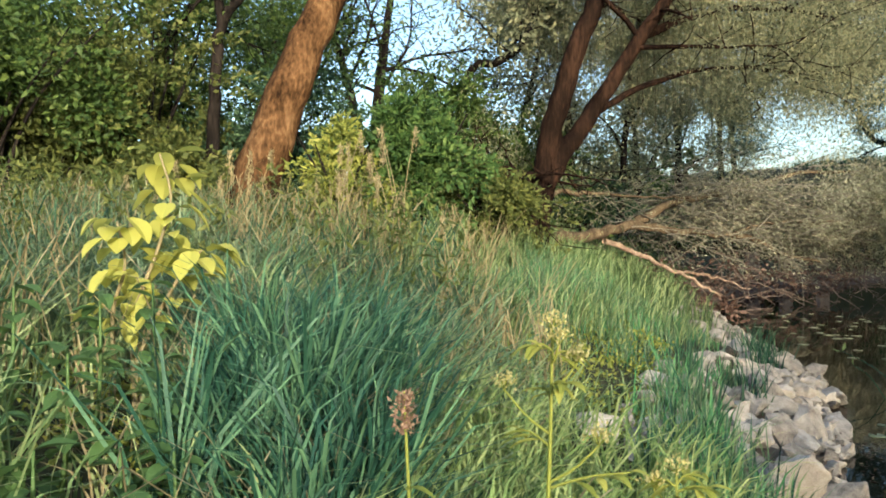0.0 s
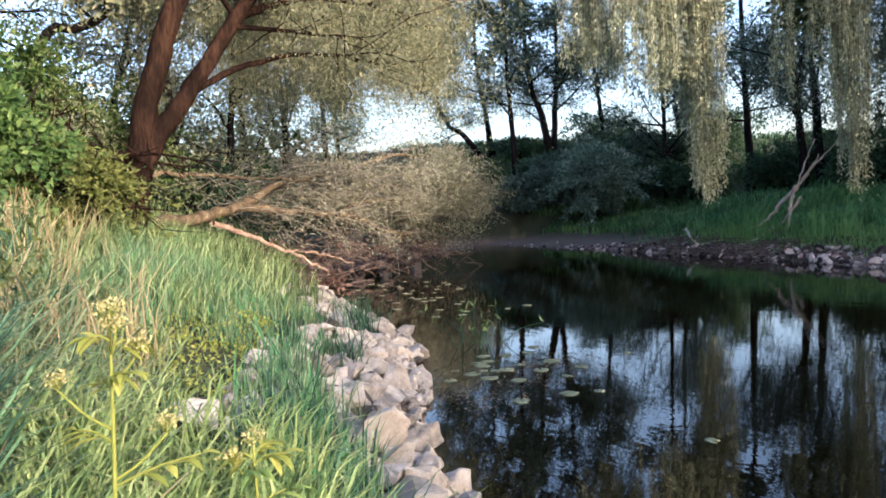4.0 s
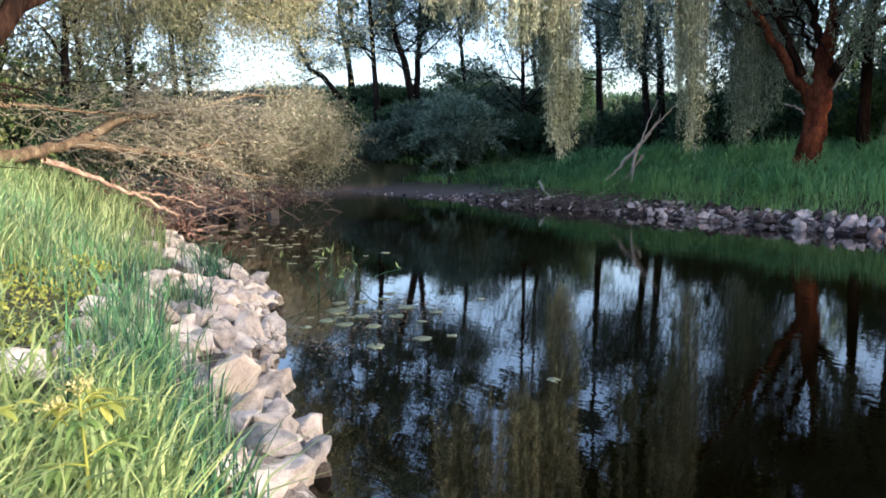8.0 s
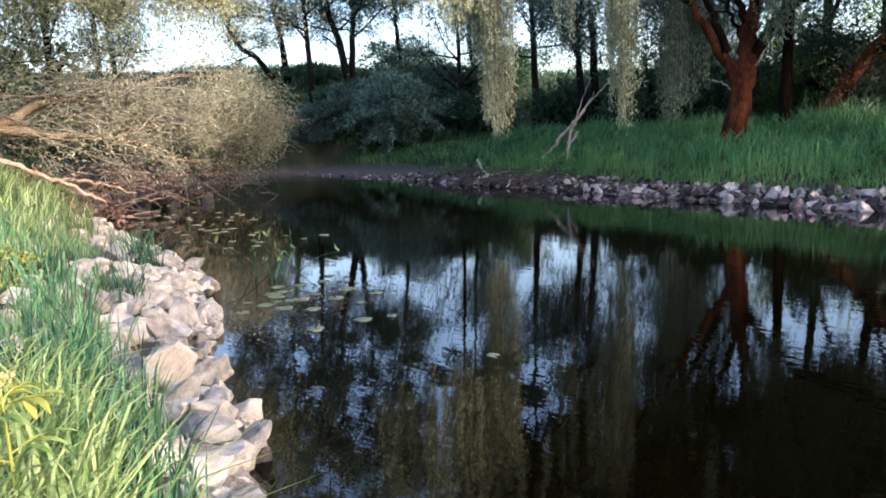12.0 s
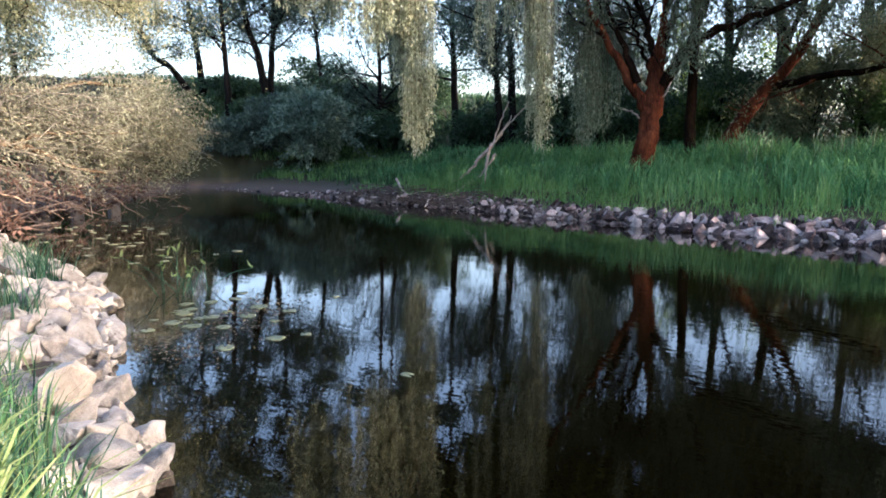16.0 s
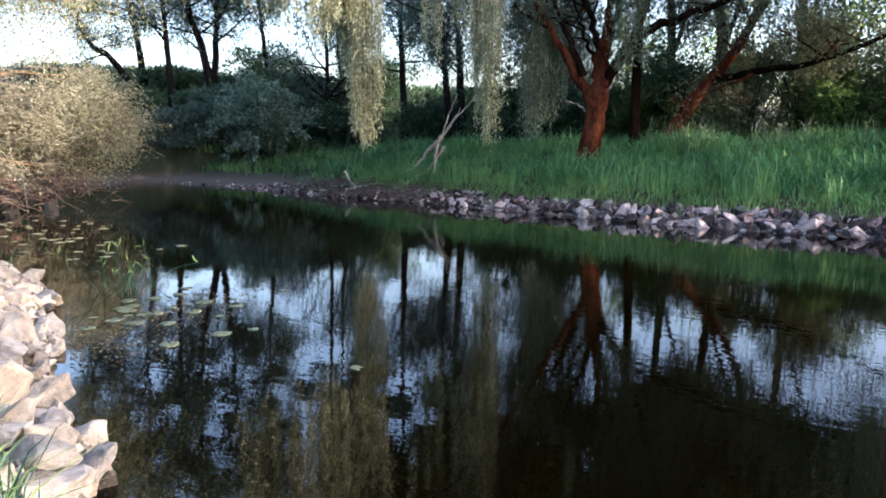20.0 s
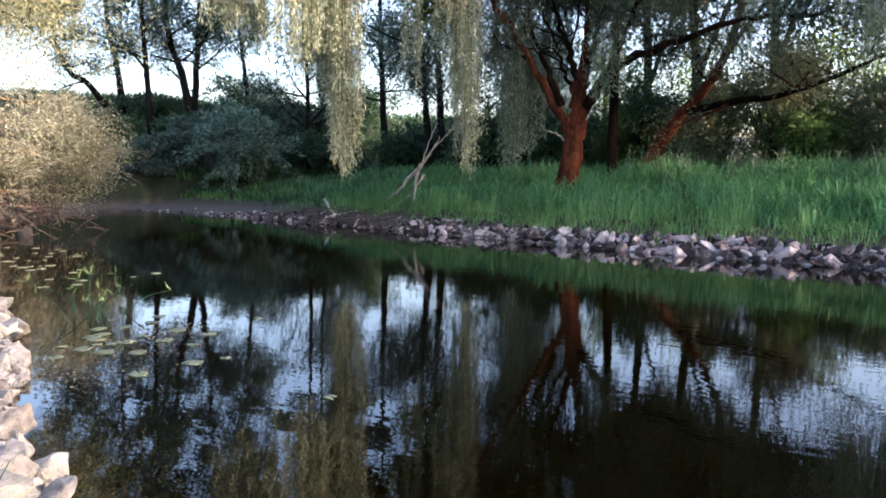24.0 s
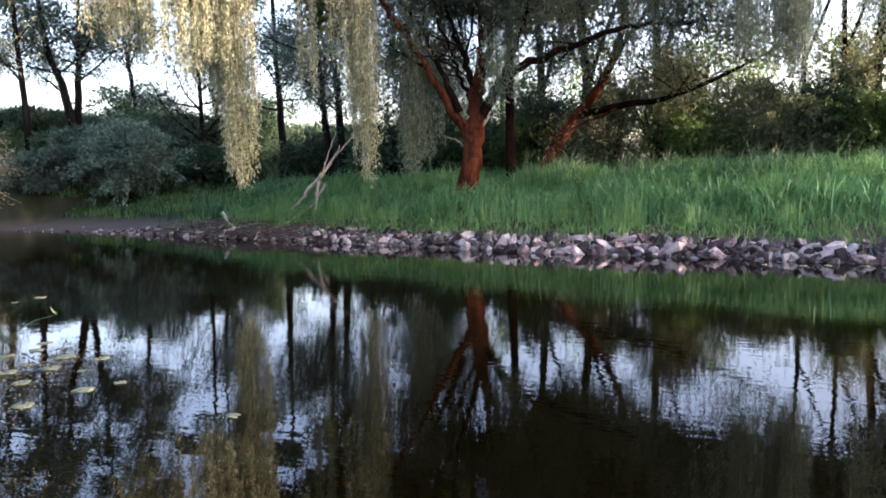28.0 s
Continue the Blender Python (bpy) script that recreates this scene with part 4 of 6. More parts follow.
rng = rng_of(99)
a_ = rng.uniform(-1.25, 0.28, 150)
a_ = np.where((a_ > -0.19) & (a_ < -0.02), a_ - 0.5, a_)
d_ = rng.uniform(30, 52, 150)
P, D = clump_points(np.stack([np.sin(a_) * d_, np.cos(a_) * d_, rng.uniform(1, 5.5, 150)], 1), np.outer(rng.uniform(1.4, 2.6, 150), [1, 1, 0.8]), 26000, rng)
P[:, 2] = np.maximum(P[:, 2], 1.5)
tagged(part("far_woods", leaf_mesh("far_woods", P, D + rng.normal(0, 0.8, P.shape), 0.55, 0.34, rng), LEAF_GREEN), "dark leafy woods far behind the near bank", "woods", kind="stuff")
shrub("yellow_bush", "yellow-green bush lit by low sun", (-1.05, 8.1, rest(-1.05, 8.1)), (0.55, 0.5, 0.72), LEAF_YELLOW, 101, 4200, (0.09, 0.035))
shrub("green_bush", "leafy green bush behind the meadow", (-0.25, 8.6, rest(-0.25, 8.6)), (0.75, 0.7, 0.98), LEAF_MID, 102, 11000, (0.105, 0.05))
shrub("green_bush", "olive bush at the foot of the twin-trunked willow", (0.72, 9.2, rest(0.72, 9.2)), (0.7, 0.6, 0.62), LEAF_OLIVE, 103, 6500, (0.085, 0.04))

# ---- tree row before the dike ----
FAR_ROW = [((21.9, 33.7), (19.7, 35.0, 7.4), (18.6, 35.4, 9.5), 0.22), ((22.7, 34.4), (22.1, 34.75, 10), (21.9, 34.8, 15), 0.2),
           ((21.45, 30.4), (21.26, 30.53, 9.2), (21.2, 30.6, 14), 0.2), ((23.7, 30.0), (22.65, 30.78, 9.4), (22.2, 31, 14), 0.28),
           ((23.6, 30.1), (23.91, 29.83, 9.4), (24.2, 29.7, 14), 0.24), ((26.4, 29.1), (26.0, 29.4, 9.5), (25.9, 29.5, 14), 0.16),
           ((24.95, 23.5), (24.86, 23.59, 5.2), (24.6, 23.8, 11), 0.22), ((26.4, 20.3), (26.29, 20.45, 8), (26.2, 20.5, 12), 0.22),
           ((25.5, 16.5), (25.29, 16.74, 7.3), (25.2, 16.9, 11), 0.24), ((27.6, 25.0), (27.3, 25.2, 7), (27.1, 25.3, 12), 0.16),
           ((23.2, 15.6), (23.0, 15.8, 6), (22.8, 15.9, 10), 0.2), ((14.0, 35.5), (13.8, 35.8, 8), (13.9, 36, 12), 0.2),
           ((28.5, 14.0), (28.3, 14, 7), (28, 14, 12), 0.2)]
for k, (b, m, t, r) in enumerate(FAR_ROW):
    z = rest(*b, 0.1)
    pts = [(*b, z), tuple((np.array([*b, z]) + np.array(m)) / 2), m, (t[0], t[1], t[2] + 7)]
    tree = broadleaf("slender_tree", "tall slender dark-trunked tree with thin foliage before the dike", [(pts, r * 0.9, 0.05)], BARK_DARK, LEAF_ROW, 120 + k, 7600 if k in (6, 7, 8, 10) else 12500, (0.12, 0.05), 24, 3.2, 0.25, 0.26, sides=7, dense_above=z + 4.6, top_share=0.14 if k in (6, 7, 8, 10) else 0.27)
    rng = rng_of(140 + k)
    c_ = np.array([t[0], t[1], 0]) + np.stack([rng.normal(0, 1.5, 12), rng.normal(0, 1.5, 12), rng.uniform(9.2, 17, 12)], 1)
    Q, d = clump_points(c_, np.outer(rng.uniform(0.4, 0.85, 12), [1, 1, 0.85]), 1900, rng)
    tagged(part("crown_clumps", leaf_mesh("crown_clumps", Q - np.array(tree.location), d + rng.normal(0, 0.8, Q.shape), 0.3, 0.15, rng), LEAF_ROW, tree), kind="stuff")

for k, (x, y, rx, rz, leaf, n) in enumerate([
        (20.6, 23.2, 1.7, 1.75, LEAF_BLUE, 12000), (24.4, 23.2, 1.3, 0.9, LEAF_DARK, 5000), (19.0, 26.8, 1.3, 0.75, LEAF_ROW, 5000), (20.3, 26.0, 1.3, 1.3, LEAF_ROW, 7000), (21.4, 24.6, 1.3, 1.7, LEAF_BLUE, 7000), (22.8, 25.6, 1.6, 1.0, LEAF_DARK, 6000), (24.6, 21.5, 1.6, 1.0, LEAF_DARK, 5000),
        (22.2, 29.0, 1.5, 0.8, LEAF_DARK, 5000), (26.0, 18.5, 1.6, 1.2, LEAF_DARK, 5000), (24.2, 13.6, 1.5, 1.1, LEAF_DARK, 5000),
        (26.5, 24.5, 1.8, 1.4, LEAF_DARK, 5000), (17.0, 31.5, 1.8, 0.7, LEAF_DARK, 4000), (12.5, 30.5, 2.2, 1.2, LEAF_DARK, 5000), (26.2, 27.2, 1.8, 1.4, LEAF_DARK, 5000), (23.5, 33.0, 1.8, 0.7, LEAF_DARK, 4000), (27.5, 31, 2.2, 1.3, LEAF_DARK, 5000), (30, 25, 2.2, 1.6, LEAF_DARK, 5000), (29, 19, 2.0, 1.5, LEAF_DARK, 5000), (28, 16, 1.8, 1.3, LEAF_DARK, 5000), (31, 12, 2.2, 1.5, LEAF_DARK, 5000), (20, 32, 1.4, 0.6, LEAF_DARK, 3000)]):
    shrub("bank_bush", "grey-green willow bush on the far bank" if leaf == LEAF_BLUE else "dark shaded bush on the far bank", (x, y, rest(x, y)), (rx, rx, rz), leaf, 150 + k, n, (0.19, 0.08), lumps=26)

# shrubs and trees to the rear of the far meadow
for k, (x, y, rx, rz, leaf, n) in enumerate([
        (23.6, 8.0, 1.3, 1.2, LEAF_GREEN, 5000), (24.0, 5.2, 1.5, 1.8, LEAF_MEADOW, 7000), (23.6, 2.8, 1.4, 1.2, LEAF_MID, 6000), (24.6, 3.8, 1.3, 2.1, LEAF_MEADOW, 7000), (24.2, 0.4, 1.6, 1.3, LEAF_MEADOW, 6000),
        (24.0, -2.2, 1.6, 1.2, LEAF_MID, 6000), (24.8, -5.0, 1.8, 1.5, LEAF_MEADOW, 6000), (26.5, 3.6, 2.0, 2.4, LEAF_MEADOW, 5000), (27, -1.5, 2.2, 2.4, LEAF_MEADOW, 5000),
        (26.4, 9.2, 1.9, 1.7, LEAF_DARK, 5000), (22.8, 11.2, 1.4, 1.0, LEAF_DARK, 5000), (25.8, 7.2, 1.6, 1.5, LEAF_DARK, 5000), (25.6, 1.2, 1.5, 1.3, LEAF_MEADOW, 7000), (25.8, -0.8, 1.6, 1.6, LEAF_DARK, 6000), (26, -4, 1.8, 1.7, LEAF_DARK, 6000), (24.6, 10.2, 1.5, 1.3, LEAF_DARK, 5000), (28.5, 6, 2.2, 1.9, LEAF_DARK, 5000), (29, 1, 2.2, 2.0, LEAF_DARK, 5000), (29, -4.5, 2.2, 2.0, LEAF_DARK, 5000), (27.5, 12, 2, 1.5, LEAF_DARK, 5000), (25, 12.2, 1.6, 2.0, LEAF_DARK, 7000), (27, 9.5, 1.8, 2.3, LEAF_DARK, 7000), (23.4, 13.2, 1.4, 1.6, LEAF_DARK, 6000), (26.4, 15, 1.7, 2.0, LEAF_DARK, 6000), (25, 8.2, 1.2, 1.8, LEAF_DARK, 6000), (26.6, -1.6, 1.6, 1.75, LEAF_MEADOW, 8000), (26.2, 0.9, 1.4, 1.6, LEAF_MEADOW, 7000)]):
    shrub("meadow_bush", "dark leafy bush behind the far meadow" if leaf != LEAF_MEADOW else "olive bush with sunlit edges behind the far meadow", (x, y, rest(x, y)), (rx, rx, rz), leaf, 170 + k, n, (0.14, 0.06))
for k, (x, y, h, lean) in enumerate([(25.5, 6.2, 13, 0.6), (25.8, -3.4, 12, 0.8), (30, -2.5, 14, -0.5), (29, 9, 14, 0.4), (26, -8, 12, 0), (32, -8, 14, 0), (28.0, -1.6, 15, 0.3), (26.8, -0.4, 14, 0.3), (27.0, 4.2, 14, 0.2)]):
    z = rest(x, y, 0.1)
    broadleaf("meadow_tree", "dark-branched tree behind the far meadow", [
        ([(x, y, z), (x - 0.2, y + lean * 0.4, z + h * 0.35), (x - 0.3, y + lean, z + h * 0.65), (x, y + lean * 1.5, z + h)], 0.09 if k in (6, 7) else 0.2, 0.04),
        ([(x - 0.1, y + lean * 0.3, z + h * 0.25), (x - 0.6, y - 1.0, z + h * 0.45), (x - 0.8, y - 2.2, z + h * 0.6)], 0.06 if k in (6, 7) else 0.1, 0.03)],
        BARK_DARK, LEAF_PALE if k % 2 else LEAF_VEIL_SHADED, 190 + k, 8500 if k > 5 else 4600, (0.17, 0.06), 16, 2.8, 0.4 if k > 5 else 0.25, 0.4, sides=7, dense_above=8.0, top_share=0.8, limb_start=0.85 if k > 5 else 0.2)

for k, (x, y, h) in enumerate([(36, 3.5, 5.6), (38, 9, 6), (35.5, -2.5, 5.4), (40, 15, 6.5), (41, 2, 6)]):
    z = rest(x, y, 0.1)
    broadleaf("sunlit_tree", "golden-green tree in full evening sun far behind the meadow", [([(x, y, z), (x, y + 0.2, z + h * 0.5), (x + 0.3, y, z + h * 0.9)], 0.2, 0.05)],
              BARK_DARK, LEAF_FRESH, 230 + k, 1500, (0.24, 0.12), 14, 2.4, 0.15, 0.5, sides=7)

# ---- trees added out of view, sunward, to shade banks and tree row ----
for k, (x, y, h) in enumerate([(21.5, -5.5, 9), (23, -11, 11), (19.5, -14, 7), (-4, -26, 5.2), (0.5, -27, 4.6), (5, -28, 4.8), (10, -26, 6), (13.5, -25, 7.5), (-9, -24, 7), (33, -11, 16), (37, -14, 17), (29, -13, 15)]):
    z = rest(x, y, 0.1)
    broadleaf("shade_tree", "unseen broad leafy tree added to block the low sun", [([(x, y, z), (x, y, z + h * 0.5), (x + 0.3, y, z + h * 0.85)], 0.25, 0.06)],
              BARK_DARK, LEAF_GREEN, 210 + k, 5000, (0.4, 0.25), 18, 3.6, 0.1, 0.5, sides=7)


# ---- stones ----
def stone_mesh(seed, material, worn=1.0):
    rng = rng_of(seed)
    bm = bmesh.new()
    for v in unit(rng.normal(0, 1, (14, 3))) * [0.6, 0.44, 0.3] * rng.uniform(0.82, 1.1, (14, 1)):
        bm.verts.new(v)
    res = bmesh.ops.convex_hull(bm, input=bm.verts)
    bmesh.ops.delete(bm, geom=[v for v in bm.verts if not v.link_faces], context="VERTS")
    bmesh.ops.dissolve_limit(bm, angle_limit=0.3, verts=bm.verts, edges=bm.edges)
    bmesh.ops.bevel(bm, geom=list(bm.edges), offset=0.016, segments=1, affect="EDGES")
    bmesh.ops.triangulate(bm, faces=bm.faces)
    bmesh.ops.subdivide_edges(bm, edges=[e for e in bm.edges if e.calc_length() > 0.12], cuts=1, use_grid_fill=True)
    bmesh.ops.triangulate(bm, faces=bm.faces)
    bmesh.ops.subdivide_edges(bm, edges=[e for e in bm.edges if e.calc_length() > 0.1], cuts=1, use_grid_fill=True)
    bmesh.ops.triangulate(bm, faces=bm.faces)
    bm.normal_update()
    for v in bm.verts:
        v.co += v.normal * worn * (0.07 * noise.noise(v.co * 4 + Vector((seed, 0, 0))) + 0.05 * noise.noise(v.co * 9 + Vector((0, seed, 0))) + 0.02 * noise.noise(v.co * 22 + Vector((0, 0, seed))))
    me = bpy.data.meshes.new("stone")
    bm.to_mesh(me)
    bm.free()
    me.materials.append(material)
    return me


PALE = [stone_mesh(300 + k, STONE, 0.55) for k in range(9)]
GREY = [stone_mesh(320 + k, STONE_FAR, 0.22) for k in range(9)]


def lay_stones(name, meshes, spots, rng, label, group):
    for x, y, z, size in spots:
        ob = tagged(new(name, meshes[rng.integers(len(meshes))]), label, name.replace("_", " "), group)
        ob.matrix_world = Matrix.Translation((x, y, z)) @ Euler((rng.normal(0, 0.42), rng.normal(0, 0.42), rng.uniform(0, 6.28))).to_matrix().to_4x4() @ Matrix.Diagonal((size * rng.uniform(0.85, 1.3), size * rng.uniform(0.75, 1.1), size * rng.uniform(0.7, 1.2), 1))


def scatter(rng, count, gap, place):
    """Places that keep a gap from one another: place() gives x, y, z, size."""
    got = []
    for _ in range(count * 30):
        s = place()
        if s is None:
            continue
        if all((s[0] - g[0]) ** 2 + (s[1] - g[1]) ** 2 > (gap * (s[3] + g[3]) / 2) ** 2 for g in got):
            got.append(s)
            if len(got) >= count:
                break
    return got


rng = rng_of(7)


def near_spot():
    y = rng.uniform(0.6, 13.8)
    s = -0.02 + rng.uniform(0, 1) ** 1.25 * np.interp(y, [0.6, 3.0, 3.8, 6.0, 7.2, 8.6, 9.4, 13.8], [0.45, 0.75, 1.1, 1.25, 0.75, 0.7, 1.2, 0.8])
    x = near_x(y) - s / 0.86
    size = rng.choice([0.17, 0.23, 0.29, 0.36], p=[0.25, 0.35, 0.28, 0.12]) * (0.85 if y > 8 else 1)
    return x, y, float(land(x, y)) + size * rng.uniform(0.1, 0.3), size


near_stones = scatter(rng, 270, 0.52, near_spot)
near_stones += [(1.97, 2.78, 0.07, 0.3), (1.72, 2.62, 0.13, 0.32), (1.82, 3.33, 0.16, 0.36), (1.97, 3.81, 0.17, 0.4), (2.38, 4.79, 0.16, 0.38), (1.46, 2.72, 0.2, 0.3), (1.56, 4.27, 0.36, 0.3), (0.98, 3.72, rest(0.98, 3.72, -0.11), 0.36), (1.25, 3.95, rest(1.25, 3.95, -0.07), 0.26), (1.95, 5.28, rest(1.95, 5.28, -0.1), 0.3), (1.75, 4.73, rest(1.75, 4.73, -0.08), 0.28), (2.86, 9.8, rest(2.86, 9.8, -0.1), 0.36), (3.15, 10.0, rest(3.15, 10.0, -0.05), 0.34)]
lay_stones("rubble_stone", PALE, near_stones, rng, "pale angular rubble stone at the waterside", "rubble stones of the near shore")


def far_spot():
    y = rng.uniform(-2.5, 19.5) if rng.uniform() < 0.93 else rng.uniform(19.5, 25)
    x = far_x(y) + rng.uniform(-0.1, 0.62)
    size = rng.choice([0.18, 0.25, 0.32, 0.42], p=[0.28, 0.36, 0.26, 0.1]) * np.interp(y, [4, 9, 13, 19, 24], [1, 0.85, 0.7, 0.6, 0.4])
    return x, y, float(land(x, y)) + size * 0.12, size


lay_stones("boulder", GREY, scatter(rng, 300, 0.42, far_spot), rng, "grey rubble stone edging the far shore", "rubble stones of the far shore")


def rubble(name, mesh, material, place, count, rng, label):
    """Smaller stones that fill the joints, as one object."""
    co = np.array([v.co for v in mesh.vertices])
    tri = np.array([p.vertices[:] for p in mesh.polygons])
    V, F = [], []
    for k in range(count):
        x, y, z, size = place()
        turn = np.array(Euler((rng.uniform(0, 6), rng.uniform(0, 6), rng.uniform(0, 6))).to_matrix())
        V.append(co @ turn * size * rng.uniform(0.5, 0.95) + [x, y, z - 0.04])
        F.append(tri + k * len(co))
    ob = part(name, np_mesh(name, np.vstack(V), np.vstack(F)), material)
    return tagged(ob, label, "rubble", kind="stuff")


rubble("shore_rubble", PALE[2], STONE_CHIP, near_spot, 330, rng, "small pale rubble filling the near shore")
def edge_spot():
    y = rng.uniform(0.4, 9)
    x = near_x(y) - rng.uniform(-0.02, 0.3) / 0.86
    return x, y, float(land(x, y)) + 0.04, rng.uniform(0.14, 0.3)


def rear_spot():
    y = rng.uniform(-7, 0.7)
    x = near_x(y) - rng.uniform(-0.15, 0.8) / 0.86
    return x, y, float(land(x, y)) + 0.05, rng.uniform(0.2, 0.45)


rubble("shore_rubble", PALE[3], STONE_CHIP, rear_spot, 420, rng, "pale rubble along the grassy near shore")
rubble("shore_rubble", PALE[5], STONE_CHIP, edge_spot, 320, rng, "small pale stones along the near waterline")
rubble("shore_rubble", GREY[4], STONE_FILL, far_spot, 1700, rng, "small grey rubble, darkened as gap shade, filling the far shore")


# ---- grass ----
def field(rng, n, x0, x1, y0, y1, test):
    x, y = rng.uniform(x0, x1, n), rng.uniform(y0, y1, n)
    k = test(x, y)
    return x[k], y[k]


def tufted(x, y, each, spread, rng):
    x = np.repeat(x, each) + rng.normal(0, spread, len(x) * each)
    y = np.repeat(y, each) + rng.normal(0, spread, len(y) * each)
    return x, y


def sow(name, x, y, height, width, material, rng, label, bend=0.5):
    P = np.stack([x, y, land(x, y) - 0.02], 1)
    H = height * rng.uniform(0.55, 1.2, len(x))
    ob = part(name, blade_mesh(name, P, H, width * rng.uniform(0.7, 1.3, len(x)), rng, bend), material)
    return tagged(ob, label, "grass", kind="stuff")


def inland(x, y):
    return (near_x(y) - x) * 0.86


def lower(x, y):
    """How tall the grass grows: thin and short among the stones, full up the bank."""
    edge = np.interp(y, [2.6, 3.4, 6.5, 7.4, 8.6, 9.4, 14], [0.35, 1.15, 1.25, 0.8, 0.8, 1.3, 0.9])
    return np.interp(inland(x, y) - edge, [-0.4, 0.0, 0.5, 1.2], [0.22, 0.34, 0.62, 1.0])


TUFTS = [(1.19, 2.36, 70), (1.31, 2.43, 60), (1.44, 3.13, 60), (2.48, 5.61, 40), (3.35, 7.4, 80), (3.2, 7.1, 60), (1.09, 2.61, 50), (1.16, 3.12, 50), (1.36, 2.75, 40), (1.3, 3.4, 50), (1.55, 3.75, 60), (1.7, 4.6, 40), (2.05, 5.75, 40)]
rng = rng_of(9)
x, y = field(rng, 3300, -7, 4, 0.9, 13, lambda x, y: (inland(x, y) > 0.75) & (np.hypot(x - 0.3, y) > 0.95) & (((np.hypot(x + 1.2, y - 2.1) > 0.75) & (np.hypot(x + 0.5, y - 1.65) > 0.35)) | (rng.uniform(0, 1, len(x)) < 0.3)))
x, y = tufted(x, y, 13, 0.07, rng)
k = (inland(x, y) > 0.75 + 0.25 * np.sin(y * 5) * np.sin(x * 7 + y * 2)) & (np.hypot(x - 0.95, y - 3.45) > 0.42) & (rng.uniform(0.1, 0.75, len(x)) < lower(x, y))
sow("meadow_grass", x[k], y[k], lower(x[k], y[k]) * 0.52 + 0.16 * np.sin(x[k] * 3.1 + 1) * np.sin(y[k] * 2.7) + 0.1 * np.sin(x[k] * 7 + y[k] * 5), 0.012, GRASS_LIME, rng, "long light green meadow grass on the near bank", 0.9)
x, y = field(rng, 120, -0.6, 0.03, 1.5, 3.4, lambda x, y: (inland(x, y) > 1.0) & ((x > -0.25) | (y > 1.95)))
x, y = tufted(x, y, 28, 0.034, rng)
sow("sedge", x, y, 0.8 + 0.2 * np.sin(x * 9 + 1) * np.sin(y * 7), 0.0135, GRASS_SEDGE, rng, "tall blue-green sedge tufts on the near bank", 0.7)
x, y = field(rng, 60, -0.9, 0.3, 1.4, 3.8, lambda x, y: inland(x, y) > 1.0)
x, y = tufted(x, y, 7, 0.08, rng)
sow("dry_blades", x, y, 0.75, 0.008, GRASS_DRY, rng, "withered straw blades among the sedge", 1.3)
x, y = field(rng, 190, -0.8, 0.75, 1.3, 3.8, lambda x, y: (inland(x, y) > 1.0) & ((x > -0.05) | (y > 2.5)))
x, y = tufted(x, y, 8, 0.06, rng)
sow("meadow_grass", x, y, 0.74, 0.011, GRASS_LIME, rng, "light green blades among the sedge", 1.2)
x, y = field(rng, 420, -2.6, 0.5, 2.2, 5.5, lambda x, y: (inland(x, y) > 1.3) & (np.hypot(x + 1.15, y - 2.2) > 0.85))
x, y = tufted(x, y, 8, 0.08, rng)
sow("meadow_grass", x, y, 0.68, 0.016, GRASS_GREY, rng, "broad grey-green arching meadow grass blades", 1.2)
x, y = rng.normal(-0.85, 0.26, 90), rng.normal(6.6, 0.2, 90)
sow("straw_clump", x, y, 0.95, 0.016, GRASS_DRY, rng, "sunlit clump of tall straw-coloured grass", 0.8)
x, y = field(rng, 150, -5.5, 0.2, 4.2, 8.0, lambda x, y: inland(x, y) > 1.5)
x, y = tufted(x, y, 8, 0.1, rng)
sow("straw_grass", x[::2] + 0.3, y[::2] + 0.2, 0.75, 0.011, GRASS_DRY, rng, "pale straw grass before the leaning tree", 0.8)
sow("tall_weeds", x, y, 0.7, 0.012, GRASS_SEDGE, rng, "tall grey-green weeds before the leaning tree", 0.7)
x, y = field(rng, 95, -4.2, -1.3, 5.6, 7.3, lambda x, y: inland(x, y) > 1.5)
x, y = tufted(x, y, 9, 0.09, rng)
sow("tall_weeds", x, y, 0.92, 0.012, GRASS_GREY, rng, "tall grey-green grass hiding the foot of the leaning tree", 0.8)
sow("straw_grass", x[::4] + 0.1, y[::4], 1.0, 0.011, GRASS_DRY, rng, "tall straw-coloured stems before the leaning tree", 0.8)
x, y = field(rng, 75, -4.6, 0.4, 4.4, 7.2, lambda x, y: inland(x, y) > 1.5)
P = np.repeat(np.stack([x, y, land(x, y)], 1), 26, 0)
P[:, 2] += rng.uniform(0.25, 0.85, len(P))
P[:, :2] += rng.normal(0, 0.05, (len(P), 2))
tagged(part("weed_leaves", leaf_mesh("weed_leaves", P, rng.normal(0, 1, P.shape) + [0, 0, 0.5], 0.09, 0.03, rng), LEAF_OLIVE), "leafy weed stems in the tall grass", "weeds", kind="stuff")
x, y = field(rng, 185, 0.1, 1.35, 1.25, 3.0, lambda x, y: inland(x, y) > np.interp(y, [2.0, 2.4, 2.8], [0.4, 0.48, 0.6]))
x, y = tufted(x, y, 17, 0.05, rng)
k = inland(x, y) > np.interp(y, [2.0, 2.4, 2.8], [0.36, 0.42, 0.5])
x, y = x[k], y[k]
sow("yellow_grass", x, y, 0.66, 0.013, GRASS_YELLOW, rng, "bright yellow-green grass tufts close to the stones", 0.75)
x, y = field(rng, 95, -0.16, 0.62, 1.15, 1.95, lambda x, y: inland(x, y) > 0.6)
x, y = tufted(x, y, 11, 0.05, rng)
